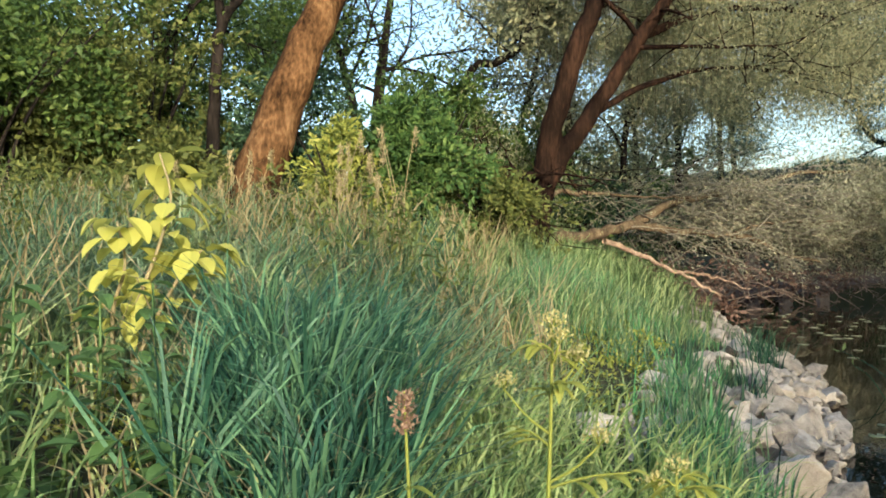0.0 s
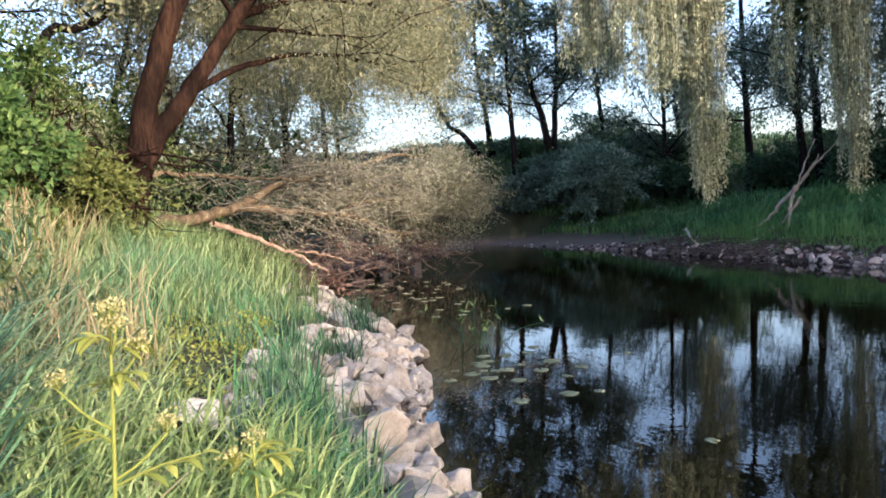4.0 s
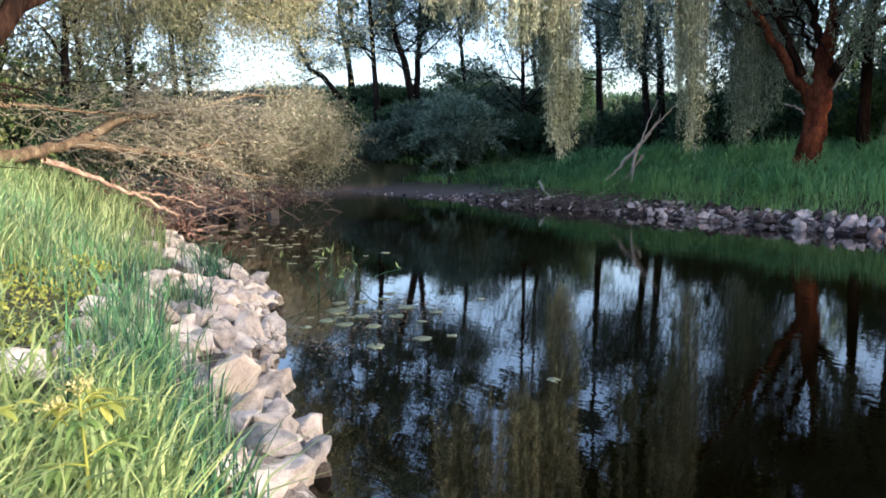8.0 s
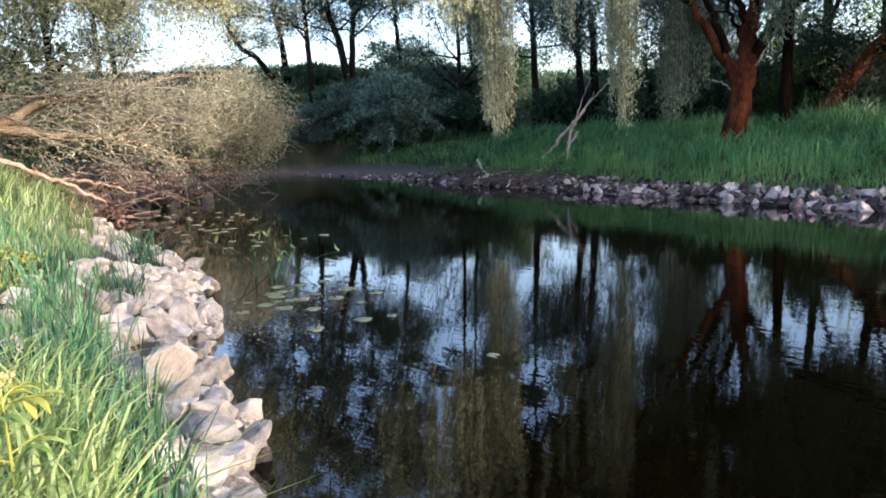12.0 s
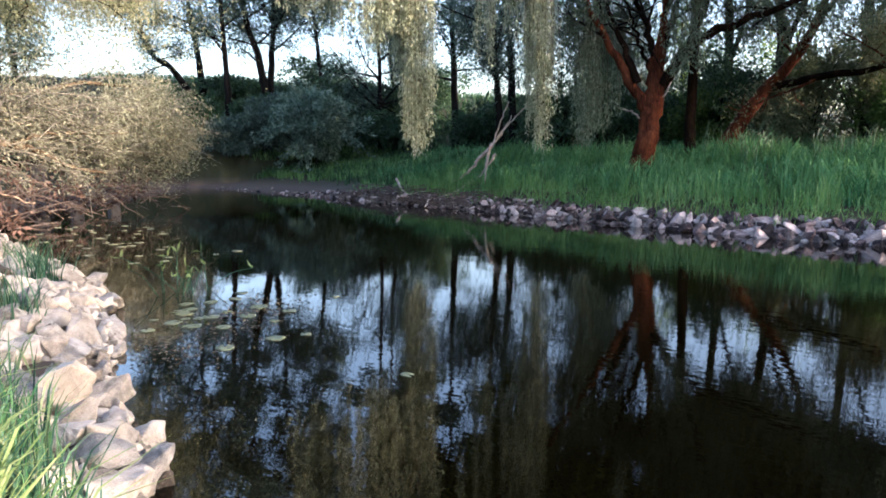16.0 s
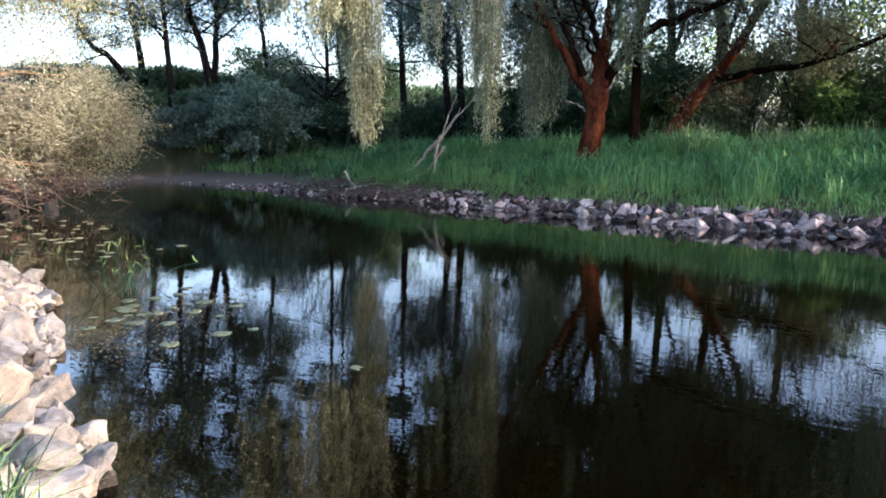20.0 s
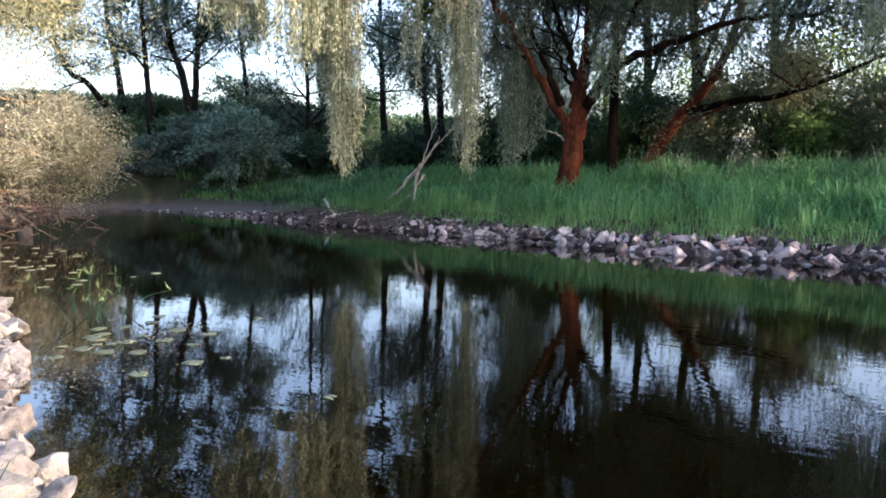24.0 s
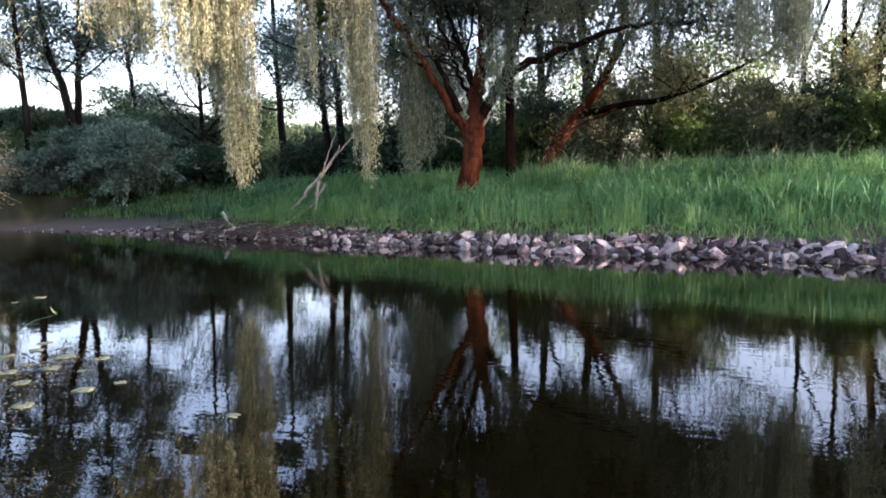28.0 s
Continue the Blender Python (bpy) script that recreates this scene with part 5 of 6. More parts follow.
sow("broad_grass", x, y, 0.62, 0.0155, GRASS_YELLOW, rng, "broad sunlit yellow-green grass blades", 0.8)
x, y = field(rng, 1500, 0.5, 4, 5.5, 13, lambda x, y: (inland(x, y) > 0.5) & (inland(x, y) < 2.6))
x, y = tufted(x, y, 16, 0.07, rng)
k = rng.uniform(0.15, 0.8, len(x)) < lower(x, y)
x, y = x[k], y[k]
k = rng.uniform(0, 1, len(x)) < 0.65
sow("shore_grass", x[k], y[k], 0.4 * lower(x[k], y[k]), 0.012, GRASS_GREY, rng, "short bright green grass on the mound above the stones", 0.4)
sow("shore_grass", x[~k], y[~k], 0.4 * lower(x[~k], y[~k]), 0.012, GRASS_TEAL, rng, "short blue-green grass on the mound above the stones", 0.4)
x, y = field(rng, 95, 0.6, 4.4, 1.6, 11, lambda x, y: (inland(x, y) > 0.4) & (inland(x, y) < 1.1))
x, y = tufted(x, y, 22, 0.05, rng)
sow("shore_grass", x, y, 0.26, 0.012, GRASS_GREY, rng, "grass tufts growing between the shore stones", 0.35)
x, y = field(rng, 230, -6, 1, 2.6, 10, lambda x, y: inland(x, y) > 1.4)
x, y = tufted(x, y, 9, 0.05, rng)
sow("dry_stalks", x, y, 0.8, 0.009, GRASS_DRY, rng, "dry straw-coloured stalks among the meadow grass", 0.8)
x, y = field(rng, 2600, -9, 1.2, -9, 1.0, lambda x, y: (inland(x, y) > 0.7) & (np.hypot(x - 0.3, y) > 0.9))
x, y = tufted(x, y, 9, 0.1, rng)
sow("meadow_grass", x, y, 0.4, 0.016, GRASS_LIME, rng, "meadow grass of the bank beside the path", 0.8)
for blade, n, leaf, tone in ((0.5, 52, GRASS_TEAL, "blue-green"), (0.46, 50, GRASS_GREY, "grey-green")):
    y = rng.uniform(2.3, 5.9, n)
    x = np.interp(y, [2.3, 2.8, 3.5, 4.1, 5.0, 5.9], [1.3, 1.4, 1.52, 1.62, 1.88, 2.15]) + rng.normal(-0.05, 0.13, n)
    x, y = tufted(x, y, 9, 0.045, rng)
    sow("stone_grass", x, y, blade * np.interp(y, [2.4, 4, 6], [1.0, 0.9, 0.62]), 0.0115, leaf, rng, "upright " + tone + " grass blades growing over the shore stones", 0.5)
for cx, cy, c_n in TUFTS:
    x, y = tufted(np.array([cx]), np.array([cy]), c_n, 0.09, rng)
    sow("grass_tuft", x, y, 0.52, 0.011, GRASS_SEDGE, rng, "upright blue-green grass tuft between the shore stones", 0.45)
x, y = field(rng, 5200, -16, 6, 9, 24, lambda x, y: inland(x, y) > 0.6)
x, y = tufted(x, y, 6, 0.12, rng)
sow("rear_grass", x, y, 0.6, 0.02, GRASS_LIME, rng, "rough grass beneath the thicket", 0.5)


x, y = field(rng, 1100, -2.4, 2.2, 2.2, 7.5, lambda x, y: (np.hypot(x - 0.95, y - 3.5) > 0.4) & (inland(x, y) > 0.8) & (inland(x, y) < 3.2) & (np.hypot(x - 0.3, y) > 0.95))
x, y = tufted(x, y, 16, 0.07, rng)
P = np.stack([x, y, land(x, y) + rng.uniform(0.02, 0.08, len(x))], 1)
tagged(part("low_weeds", leaf_mesh("low_weeds", P, rng.normal(0, 1, P.shape) + [0, 0, 0.4], 0.038, 0.022, rng), LEAF_YELLOW), "low leafy weeds carpeting the grass", "weeds", kind="stuff")


def worn(x, y):
    """Low grass round the dead branch and above the far stones."""
    return 1 - 0.72 * np.exp(-(((x - 16.2) / 1.2) ** 2 + ((y - 12.2) / 1.1) ** 2))


def beyond(x, y):
    return (x - far_x(y)) * 0.96


def mound(x, y):
    """Rank and low patches of the far bank's grass."""
    return 0.55 + 0.33 * np.sin(x * 1.1 + y * 0.7 + 1.0) * np.sin(y * 0.9 - x * 0.5) + 0.14 * np.sin(x * 2.9 + 0.4 * y) * np.sin(y * 2.3 + 2) + 0.1 * np.sin(x * 6.1 + y) * np.sin(y * 5.3)


x, y = field(rng, 4300, 12.5, 24, -6, 17, lambda x, y: (beyond(x, y) > 0.55))
x, y = tufted(x, y, 7, 0.09, rng)
k = beyond(x, y) > 0.5
sow("bank_grass", x[k], y[k], mound(x[k], y[k]) * np.interp(beyond(x[k], y[k]), [0.5, 1.2, 2.6], [0.3, 0.5, 1.0]) * worn(x[k], y[k]), 0.021, GRASS_FAR, rng, "lush green grass on the far bank", 1.1)
x, y = field(rng, 3000, 13.5, 25, -6, 17, lambda x, y: (beyond(x, y) > 1.5))
x, y = tufted(x, y, 8, 0.12, rng)
sow("bank_grass", x, y, mound(x, y) * 1.15 * worn(x, y), 0.021, GRASS_TEAL, rng, "rank blue-green grass on the far bank", 0.9)
x, y = field(rng, 120, 13.5, 16.5, -3, 13, lambda x, y: (beyond(x, y) > 0.8) & (beyond(x, y) < 1.5))
x, y = tufted(x, y, 26, 0.12, rng)
sow("bank_grass", x, y, 0.7, 0.014, GRASS_FAR, rng, "tall pale grass tufts above the far stones", 0.35)
x, y = field(rng, 520, 14.5, 22, -6, 5, lambda x, y: (beyond(x, y) > 2) & (rng.uniform(-2, 4, len(x)) < 1.5 - y * 0.8 + 0.8 * np.sin(x * 2)))
x, y = tufted(x, y, 20, 0.14, rng)
sow("bank_reeds", x, y, 0.85, 0.026, GRASS_FAR, rng, "tall rank grass on the far bank", 0.9)
x, y = field(rng, 150, 18.5, 23.5, -6, 7, lambda x, y: beyond(x, y) > 4)
x, y = tufted(x, y, 9, 0.16, rng)
sow("bank_weeds", x, y, 1.0 + 0.35 * np.sin(x * 2.1 + y * 1.3) * np.sin(y * 1.7), 0.02, GRASS_GREY, rng, "tall pale weeds going to seed before the far bushes", 0.5)
x, y = field(rng, 700, 13.3, 17, -4, 14, lambda x, y: (beyond(x, y) > 0.45) & (beyond(x, y) < 2.2))
x, y = tufted(x, y, 16, 0.12, rng)
sow("bank_edge_grass", x, y, 0.3, 0.016, GRASS_EDGE, rng, "paler grass along the edge of the far bank", 0.7)
x, y = field(rng, 1900, 15.5, 25, 17, 30, lambda x, y: (beyond(x, y) > 2.4) & (0.574 * x + 0.819 * y < 34))
x, y = tufted(x, y, 9, 0.16, rng)
sow("shore_herbs", x, y, 0.38, 0.045, GRASS_EDGE, rng, "low green herbs behind the mud of the far shore", 0.9)
# Dike slope sown in the shade-tinted grass.
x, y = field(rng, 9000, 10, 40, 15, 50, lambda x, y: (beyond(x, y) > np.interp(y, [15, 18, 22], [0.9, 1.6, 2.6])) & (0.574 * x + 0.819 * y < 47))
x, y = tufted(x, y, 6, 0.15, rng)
sow("dike_grass", x, y, 0.5, 0.035, GRASS_SHADE, rng, "grass tinted dark for shade on the bank and dike slope", 0.45)


x, y = field(rng, 3200, 4, 14, 13.5, 26, lambda x, y: (inland(x, y) > -0.4) & (inland(x, y) < 1.6))
P = np.stack([x, y, np.maximum(land(x, y), 0) + rng.uniform(0.01, 0.12, len(x))], 1)
tagged(part("leaf_litter", leaf_mesh("leaf_litter", P, rng.normal(0, 1, P.shape) * [1, 1, 0.4], 0.16, 0.09, rng), LEAF_RUST), "rust-brown leaf litter and mud along the shore", "leaf litter", kind="stuff")


# ---- lily pads and water plants ----
def pad_mesh(seed):
    rng = rng_of(seed)
    a = np.linspace(0.25, 2 * np.pi - 0.25, 22)
    r = 0.5 * (1 + 0.05 * rng.normal(0, 1, 22)) * np.where((a < 0.5) | (a > 5.8), 1.05, 1)
    ring = np.stack([np.cos(a) * r, np.sin(a) * r * 0.85, 0.02 * np.sin(a * 3 + seed) + 0.02], 1)
    inner = ring * [0.55, 0.55, 0.3]
    low = ring - [0, 0, 0.03]
    V = np.vstack([[[0.0, 0, 0.004]], inner, ring, low])
    j = np.arange(21)
    F = [np.stack([j * 0, 1 + j, 2 + j], 1), np.stack([1 + j, 23 + j, 24 + j, 2 + j], 1), np.stack([23 + j, 45 + j, 46 + j, 24 + j], 1)]
    me = np_mesh("lily_pad", V, F, True)
    me.materials.append(PAD)
    return me


PADS = [pad_mesh(400 + k) for k in range(5)]
rng = rng_of(13)
spots = [(3.47, 4.49, .2), (3.88, 4.42, .2), (4.14, 6.12, .18), (4.34, 6.01, .18), (4.81, 6.18, .16), (4.5, 5.47, .22), (4.21, 5.24, .2), (4.58, 5.12, .18), (3.65, 5.52, .2), (3.68, 5.28, .2),
         (3.37, 5.43, .16), (3.83, 5.05, .18), (4.11, 4.33, .12), (3.98, 5.46, .2), (3.84, 2.99, .12), (4.24, 4.9, .12), (3.92, 5.86, .2), (5.3, 5.28, .12)]
for _ in range(46):
    y = rng.uniform(8.6, 14.5)
    spots.append((near_x(y) + rng.uniform(0.5, 2.6), y, rng.uniform(0.08, 0.2)))
for _ in range(10):
    spots.append((rng.normal(4.15, 0.4), rng.normal(5.6, 0.35), rng.uniform(0.1, 0.2)))
for _ in range(16):
    y = rng.uniform(-2.2, 0.4)
    spots.append((far_x(y) - rng.uniform(0.1, 0.7), y, rng.uniform(0.09, 0.17)))
for x, y, s in spots:
    pad = tagged(new("lily_pad", PADS[rng.integers(5)]), "flat round water lily leaf floating on the pond", "lily pad", "lily pads on the pond")
    pad.matrix_world = pose(x, y, 0.004, 0, 0, rng.uniform(0, 360)) @ Matrix.Diagonal((s * 0.82, s * 0.82, min(s, 0.12), 1))

reeds = thing("water_plant", (4.45, 6.65, 0), "arrow-leaved water plant rising among lily pads", "water plant")
rng = rng_of(14)
for k in range(16):
    a, h = rng.uniform(0, 6.28), rng.uniform(0.18, 0.42)
    lean = rng.uniform(0.05, 0.45) * (1.6 if k % 4 == 0 else 0.6)
    r = rng.uniform(0, 0.3)
    p0 = np.array([math.cos(k) * r, math.sin(k) * r, -0.02])
    p2 = p0 + [math.cos(a) * lean, math.sin(a) * lean, h]
    line = spline([p0, (p0 + p2) / 2 + [0, 0, 0.06], p2], 7)
    V, Q, T = tube(line, np.linspace(0.0055, 0.0035, 7), 5)
    stem = part("stem", np_mesh("stem", V, [Q, T], True), GRASS_SEDGE, reeds)
    part("leaf", leaf_mesh("leaf", np.tile(line[-1], (2, 1)), rng.normal(0, 0.5, (2, 3)) + [0, 0, 0.6], 0.1, 0.028, rng), GRASS_LIME, stem)

rng = rng_of(16)
n = 1000
t_ = rng.uniform(0, 1, n)
P = np.stack([2.75 + 2.0 * t_ + rng.normal(0, 0.25, n), 4.6 + 1.0 * t_ + rng.normal(0, 0.28, n), rng.uniform(0.002, 0.006, n)], 1)
P = P[P[:, 0] > near_x(P[:, 1]) + 0.1]
tagged(part("floating_debris", leaf_mesh("floating_debris", P, rng.normal(0, 1, P.shape) * [1, 0.45, 0.01], 0.035, 0.009, rng, 0.02), SCRAP), "thin raft of brownish plant scraps on the water", "debris", kind="stuff")

# ---- dead branches on the far stones ----
dead = thing("dead_branch", (16.75, 11.72, 0.55), "bare forked dead branch leaning from the bank onto stones", "branch")
rng = rng_of(15)
for pts, r in [([(17.20, 11.79, 1.68), (17.00, 11.80, 1.25), (16.74, 11.71, 0.58)], 0.036),
               ([(17.20, 11.76, 1.63), (17.15, 12.23, 1.23), (17.10, 12.39, 0.97), (17.00, 12.64, 0.76), (16.90, 13.04, 0.57)], 0.036),
               ([(17.15, 11.62, 1.39), (17.00, 11.80, 1.03), (17.10, 12.25, 0.68)], 0.028),
               ([(16.90, 12.24, 0.64), (16.50, 12.12, 0.55), (15.90, 12.13, 0.34), (15.50, 12.56, 0.18), (14.66, 12.10, 0.04)], 0.032),
               ([(16.40, 14.73, 0.65), (16.05, 14.12, 0.32), (15.85, 13.63, 0.25), (16.10, 13.12, 0.37)], 0.024),
               ([(17.20, 11.78, 1.64), (17.50, 11.53, 2.15), (17.90, 11.13, 2.70)], 0.02),
               ([(17.20, 11.79, 1.57), (17.50, 11.66, 1.99), (17.80, 11.54, 2.48)], 0.018),
               ([(17.20, 11.76, 1.64), (17.50, 11.70, 2.31), (17.90, 11.71, 2.88)], 0.015)]:
    line = spline(pts, 14)
    line[1:-1] += rng.normal(0, 0.015, (12, 3))
    V, Q, T = tube(line, np.linspace(r * 1.5, r * 0.7, 14), 7, 0.1, rng)
    part("limb", np_mesh("limb", V - np.array([16.75, 11.72, 0.55]), [Q, T], True), BLEACHED, dead)

rng = rng_of(17)
sticks = []
for _ in range(240):
    y = rng.uniform(10.5, 16.5)
    x = far_x(y) + rng.uniform(-0.1, 0.85)
    a, length = rng.normal(1.45, 0.6), rng.uniform(0.25, 1.0)
    d = np.array([math.cos(a), math.sin(a), rng.normal(0, 0.12)])
    p = np.array([x, y, max(float(land(x, y)), 0) + rng.uniform(0.03, 0.16)])
    sticks.append(tube(np.array([p - d * length / 2, p + rng.normal(0, 0.03, 3), p + d * length / 2]), [0.012, 0.01, 0.004], 4))
V, F = joined(sticks)
tagged(part("driftwood", np_mesh("driftwood", V, F), TWIG_RUST), "drift of reddish-brown twigs over the far stones", "driftwood", kind="stuff")

# ---- concrete posts in the water behind the fallen willow ----
for x, y, h in ((9.2, 22.0, 1.1), (10.9, 23.6, 1.1), (12.6, 24.6, 1.0)):
    bm = bmesh.new()
    bmesh.ops.create_cube(bm, size=1)
    bmesh.ops.scale(bm, vec=(0.34, 0.3, h + 1.2), verts=bm.verts)
    bmesh.ops.bevel(bm, geom=list(bm.edges), offset=0.03, segments=2, affect="EDGES")
    post = part("concrete_post", bm, CONCRETE)
    post.location = (x, y, (h - 1.2) / 2)
    tagged(post, "squat weathered concrete post standing in the water", "post", "posts in the pond")


# ---- foreground plants ----
def wide_leaf(bm, origin, way, length, width, droop, rng):
    """A broad pointed leaf with a folded rib, as a strip of quads."""
    d = Vector(way).normalized()
    side = d.cross(Vector((0, 0, 1))).normalized()
    n = 6
    rows = []
    p = Vector(origin)
    for k in range(n + 1):
        f = k / n
        w = width * math.sin(math.pi * min(1, f * 0.92 + 0.06)) ** 0.8 * (1.15 - 0.5 * f)
        up = side.cross(d)
        rows.append((bm.verts.new(p - side * w / 2 + up * w * 0.18), bm.verts.new(p), bm.verts.new(p + side * w / 2 + up * w * 0.18)))
        d = (d + Vector((0, 0, -droop / n)) + Vector(rng.normal(0, 0.04, 3))).normalized()
        p = p + d * length / n
    for a, b in zip(rows, rows[1:]):
        bm.faces.new((a[0], a[1], b[1], b[0]))
        bm.faces.new((a[1], a[2], b[2], b[1]))


def sapling(at, label, stems, leaf, seed, size=(0.16, 0.075), hang=False, stalk=None):
    rng = rng_of(seed)
    plant = thing("sapling", at, label, "sapling")
    for pts in stems:
        line = spline(pts, 14)
        V, Q, T = tube(line, np.linspace(0.011, 0.004, 14), 6)
        stem = part("stem", np_mesh("stem", V - np.array(at), [Q, T], True), stalk or GRASS_DRY, plant)
        for k in range(3 if not hang else 4, 14):
            for _ in range(2 if not hang else 3):
                bm = bmesh.new()
                a = rng.uniform(0, 6.28)
                wide_leaf(bm, Vector(line[k]) - Vector(at) + Vector((math.cos(a), math.sin(a), 0.2)) * (0.07 if hang else 0.01), (math.cos(a), math.sin(a), rng.uniform(-1.1, 0.35) if hang else rng.uniform(-0.3, 0.4)), size[0] * rng.uniform(0.6, 1.1), size[1] * rng.uniform(0.8, 1.2), rng.uniform(0.2, 0.9), rng)
                part("leaf", bm, leaf, stem)
    return plant


at = (-1.08, 2.92, rest(-1.08, 2.92))
sapling(at, "young sapling with broad yellow-green sunlit leaves", [
    [at, (-1.07, 2.91, 1.2), (-0.98, 2.95, 1.5), (-0.93, 2.96, 1.7), (-0.97, 2.95, 1.88)],
    [(-1.14, 2.9, at[2]), (-1.17, 2.93, 1.21), (-1.1, 2.9, 1.42), (-1.12, 2.88, 1.6)],
    [(-1.08, 2.92, 1.0), (-0.98, 2.93, 1.22), (-0.86, 2.94, 1.42), (-0.8, 2.95, 1.48)]], LEAF_SAP, 501, (0.135, 0.084), True)
for k, (x, y, h) in enumerate([(-0.65, 2.05, 0.45), (-0.8, 1.55, 0.35), (-1.0, 1.85, 0.42), (-0.62, 1.7, 0.35), (-1.3, 2.4, 0.6), (-0.9, 2.6, 0.65), (-1.9, 2.0, 0.5), (-0.95, 2.1, 0.55), (-1.25, 2.0, 0.5), (-1.5, 2.4, 0.6), (-0.75, 2.3, 0.5), (-1.2, 1.65, 0.4), (-0.85, 1.75, 0.4), (-1.6, 1.9, 0.4), (-1.05, 2.5, 0.6), (-1.4, 2.15, 0.45), (-0.35, 1.5, 0.3), (-0.5, 1.42, 0.28), (-0.32, 1.72, 0.34), (-0.47, 1.68, 0.32), (-0.6, 1.55, 0.3), (-0.42, 1.85, 0.36), (-0.55, 1.9, 0.4), (-0.7, 1.9, 0.4), (-1.75, 2.3, 0.5)]):
    z = rest(x, y)
    sapling((x, y, z), "low nettle-like plant with broad green leaves in the grass", [[(x, y, z), (x + 0.04, y, z + h * 0.5), (x + 0.02, y + 0.05, z + h)]], LEAF_NETTLE, 510 + k, (0.1, 0.07), stalk=LEAF_NETTLE)


def umbel(plant, p, q, rng, size=0.034):
    """A side stalk from p to q that ends in a flat head of small flowers."""
    p, q = np.array(p, float), np.array(q, float)
    tubes = [tube(spline([p, (p + q) / 2 + [0, 0, -0.012], q], 6), np.linspace(0.0042, 0.0028, 6), 5)]
    heads = []
    for j in range(12):
        b = j * 2.4
        r = size * math.sqrt((j + 0.5) / 12)
        e = q + [math.cos(b) * r, math.sin(b) * r, 0.03 - r * 0.25 + rng.normal(0, 0.004)]
        tubes.append(tube(np.array([q, e]), [0.0015, 0.001], 3))
        heads.append(e)
    V, F = joined(tubes)
    part("stalk", np_mesh("stalk", V, F), LEAF_YELLOW, plant)
    P = np.repeat(np.array(heads), 8, 0) + rng.normal(0, 0.007, (96, 3))
    part("flower_head", leaf_mesh("flower_head", P, rng.normal(0, 1, (96, 3)) + [0, 0, 1], 0.01, 0.007, rng), PETAL, plant)


def ragged_leaf(plant, p, a, reach, rng, leaf, rise=0.3, droop=0.8):
    """A leaf of several pointed leaflets on one rib."""
    out = Vector((math.cos(a), math.sin(a), rise)) * reach
    bm = bmesh.new()
    for f in (0.35, 0.6, 0.8, 1.0):
        for side in ((-1, 1) if f < 1 else (0,)):
            way = (math.cos(a + side * 0.7), math.sin(a + side * 0.7), 0.1 + rng.normal(0, 0.25))
            wide_leaf(bm, Vector(p) + out * f, way, rng.uniform(0.045, 0.085), 0.026, droop, rng)
    ob = part("leaf", bm, leaf, plant)
    V, Q, T = tube(spline([tuple(p), tuple(Vector(p) + out * 0.5 + Vector((0, 0, 0.01))), tuple(Vector(p) + out)], 6), np.linspace(0.004, 0.002, 6), 5)
    part("rib", np_mesh("rib", V, [Q, T], True), LEAF_YELLOW, ob)


def hogweed(at, label, top, seed, arms, leaves):
    """A pale stem with flower arms (height, sideways, depth, rise) and leaves (height, angle, reach)."""
    rng = rng_of(seed)
    at, top = np.array(at, float), np.array(top, float)
    plant = thing("umbel_plant", Vector(at), label, "wildflower")
    line = spline([at, at * 0.5 + top * 0.5 + [0.015, 0, 0.02], top], 12) - at
    V, Q, T = tube(line, np.linspace(0.0085, 0.0035, 12), 6)
    part("stem", np_mesh("stem", V, [Q, T], True), LEAF_YELLOW, plant)

    def on_stem(z):
        return np.array([np.interp(z - at[2], line[:, 2], line[:, c]) for c in range(3)])
    umbel(plant, line[-2], line[-1] + [0, 0, 0.01], rng, 0.04)
    for z, across, depth, rise in arms:
        p = on_stem(z)
        umbel(plant, p, p + [across * 0.87 + depth * 0.5, depth * 0.87 - across * 0.5, rise], rng, 0.028)
    for z, angle, reach in leaves:
        ragged_leaf(plant, on_stem(z), radians(angle), reach, rng, LEAF_YELLOW if z > 0.8 else LEAF_FRESH)


hogweed((0.42, 1.80, rest(0.42, 1.80)), "tall yellowing wild umbel plant with cream flower heads in the grass", (0.49, 1.79, 1.265), 601,
        [(1.13, 0.06, 0.02, 0.06), (1.01, -0.125, 0.0, 0.1), (0.89, 0.12, 0.03, 0.1), (1.19, 0.03, -0.03, 0.05)],
        [(0.875, -20, 0.2), (0.98, 140, 0.1), (1.13, -60, 0.06), (1.2, 10, 0.05), (1.22, 190, 0.05), (1.1, 100, 0.06), (0.7, 200, 0.12), (0.62, 30, 0.12)])
hogweed((0.80, 1.90, rest(0.8, 1.9)), "low umbel plant with cream flower heads beside the stones", (0.83, 1.92, 0.86), 602,
        [(0.78, -0.06, 0.0, 0.04)], [(0.82, -30, 0.08), (0.84, 30, 0.06), (0.8, -100, 0.07), (0.83, 150, 0.05), (0.7, 0, 0.1), (0.68, 200, 0.1)])

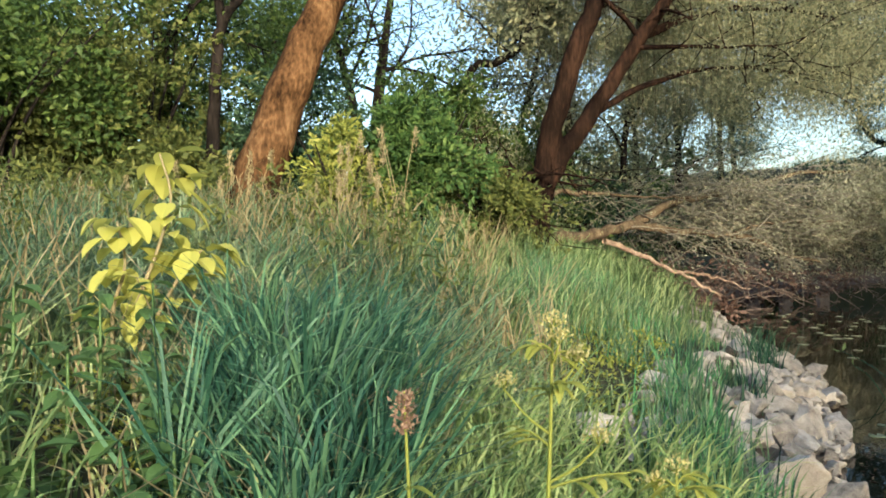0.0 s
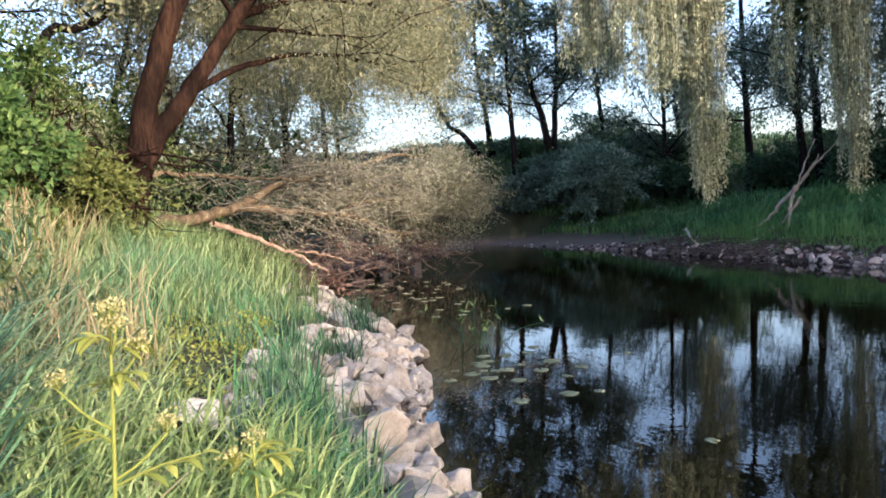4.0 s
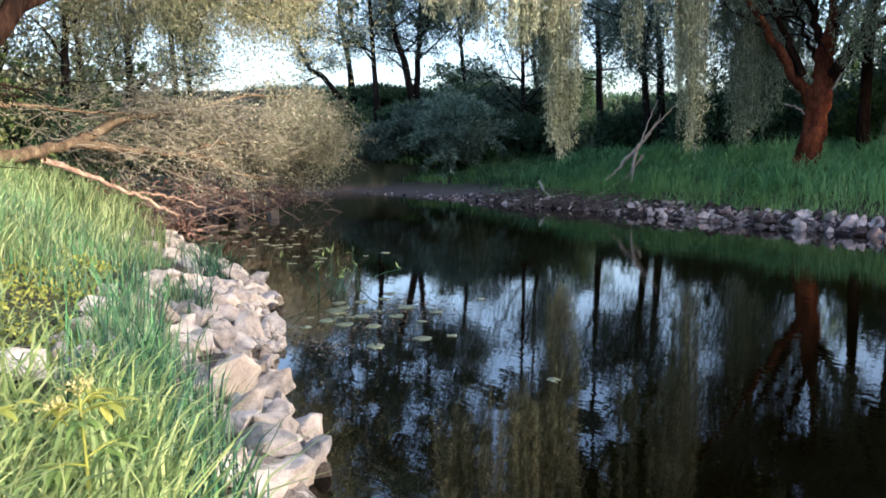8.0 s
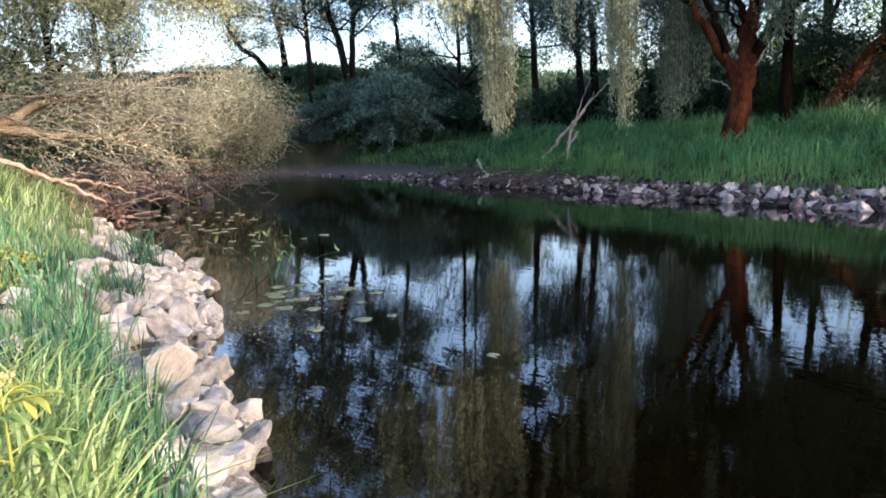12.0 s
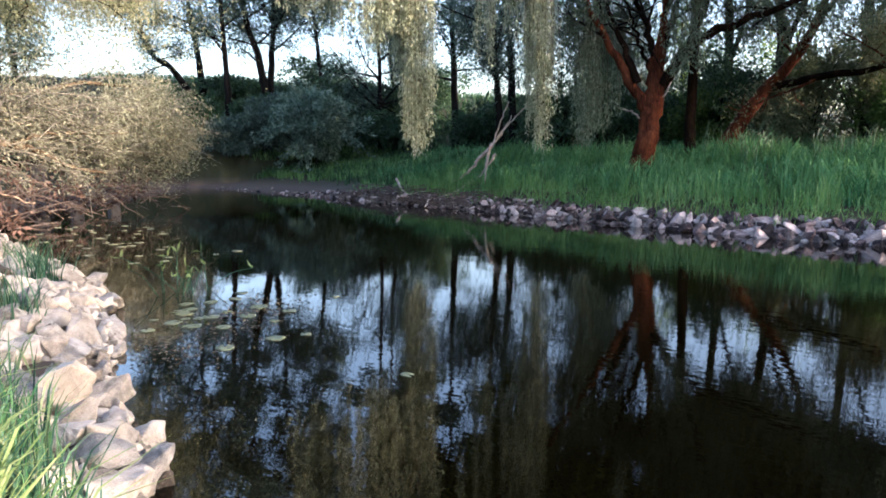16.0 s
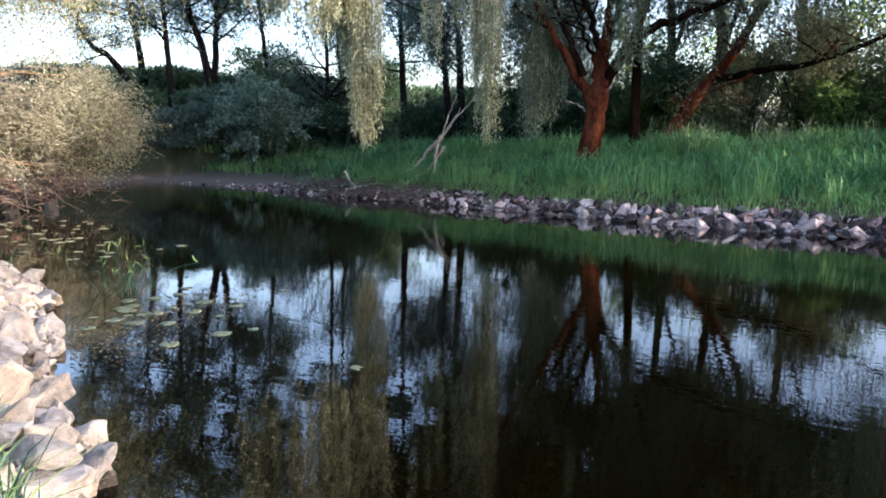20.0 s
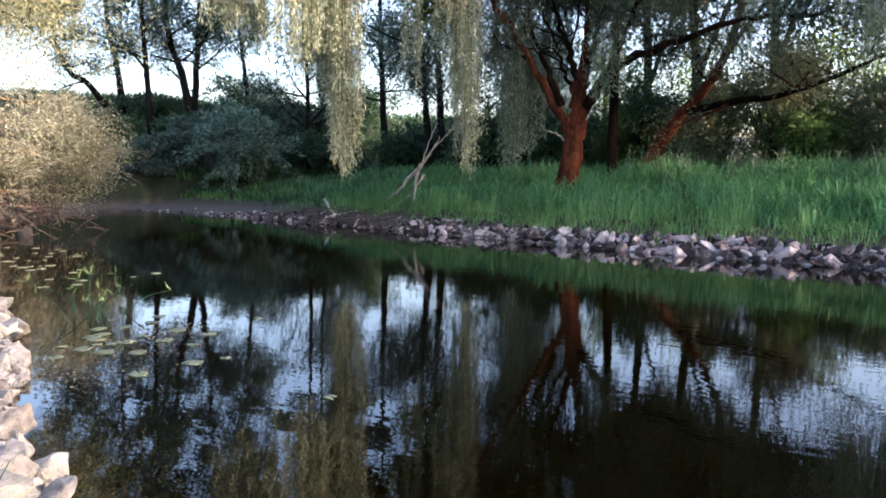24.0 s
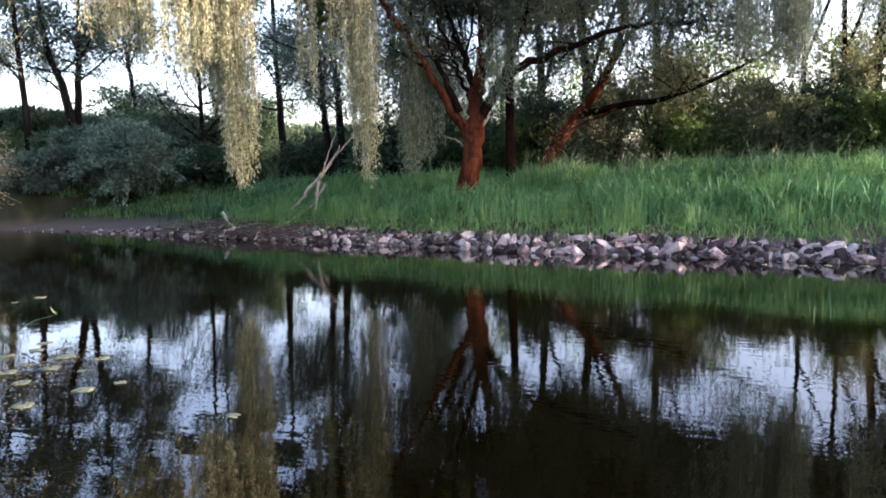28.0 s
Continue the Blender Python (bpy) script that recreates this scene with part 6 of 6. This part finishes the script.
dock = thing("dock_plant", (0.14, 1.5, rest(0.14, 1.5)), "dock plant with a reddish seed spike", "wildflower")
rng = rng_of(620)
z0 = 1.18 - rest(0.14, 1.5)
V, Q, T = tube(spline([(0, 0, 0), (0.01, 0, z0 * 0.5), (0, 0, z0)], 8), np.linspace(0.007, 0.003, 8), 6)
part("stem", np_mesh("stem", V, [Q, T], True), LEAF_YELLOW, dock)
P = np.stack([rng.normal(0, 0.01, 260), rng.normal(0, 0.01, 260), z0 - rng.uniform(0, 1, 260) ** 1.2 * 0.085], 1)
part("seed_spike", leaf_mesh("seed_spike", P, rng.normal(0, 1, P.shape) + [0, 0, 0.5], 0.013, 0.007, rng), SEEDHEAD, dock)
for k in range(6):
    bm = bmesh.new()
    a = k * 1.1
    wide_leaf(bm, (0, 0, z0 * (0.3 + 0.09 * k)), (math.cos(a), math.sin(a), 0.6), 0.1, 0.022, 0.9, rng)
    part("leaf", bm, LEAF_YELLOW, dock)

# tall dry reed stems before the yellow bush
rng = rng_of(640)
for k in range(36):
    x, y = (rng.normal(-0.6, 0.45), rng.normal(6.7, 0.4)) if k < 16 else (rng.normal(-1.9, 0.6), rng.normal(7.1, 0.35))
    z, h = rest(x, y), rng.uniform(0.7, 1.35) if k < 16 else rng.uniform(0.5, 1.0)
    reed = thing("reed", (x, y, z), "tall dry straw-coloured reed stem with a plume", "reed", "dry reeds in the meadow")
    line = spline([(0, 0, 0), (rng.normal(0, 0.04), 0, h * 0.5), (rng.normal(0, 0.12), rng.normal(0, 0.08), h)], 8)
    V, Q, T = tube(line, np.linspace(0.007, 0.003, 8), 5)
    part("stem", np_mesh("stem", V, [Q, T], True), GRASS_DRY, reed)
    P = line[-1] - np.array([0, 0, 1]) * rng.uniform(0, 0.2, (50, 1)) + rng.normal(0, 0.012, (50, 3))
    part("plume", leaf_mesh("plume", P, rng.normal(0, 0.4, P.shape) + [0, 0, 1], 0.05, 0.012, rng), GRASS_DRY, reed)
    for j in range(3):
        bm = bmesh.new()
        a = rng.uniform(0, 6.28)
        wide_leaf(bm, line[2 + j], (math.cos(a), math.sin(a), 1.2), 0.35, 0.014, 1.6, rng)
        part("blade", bm, GRASS_DRY, reed)
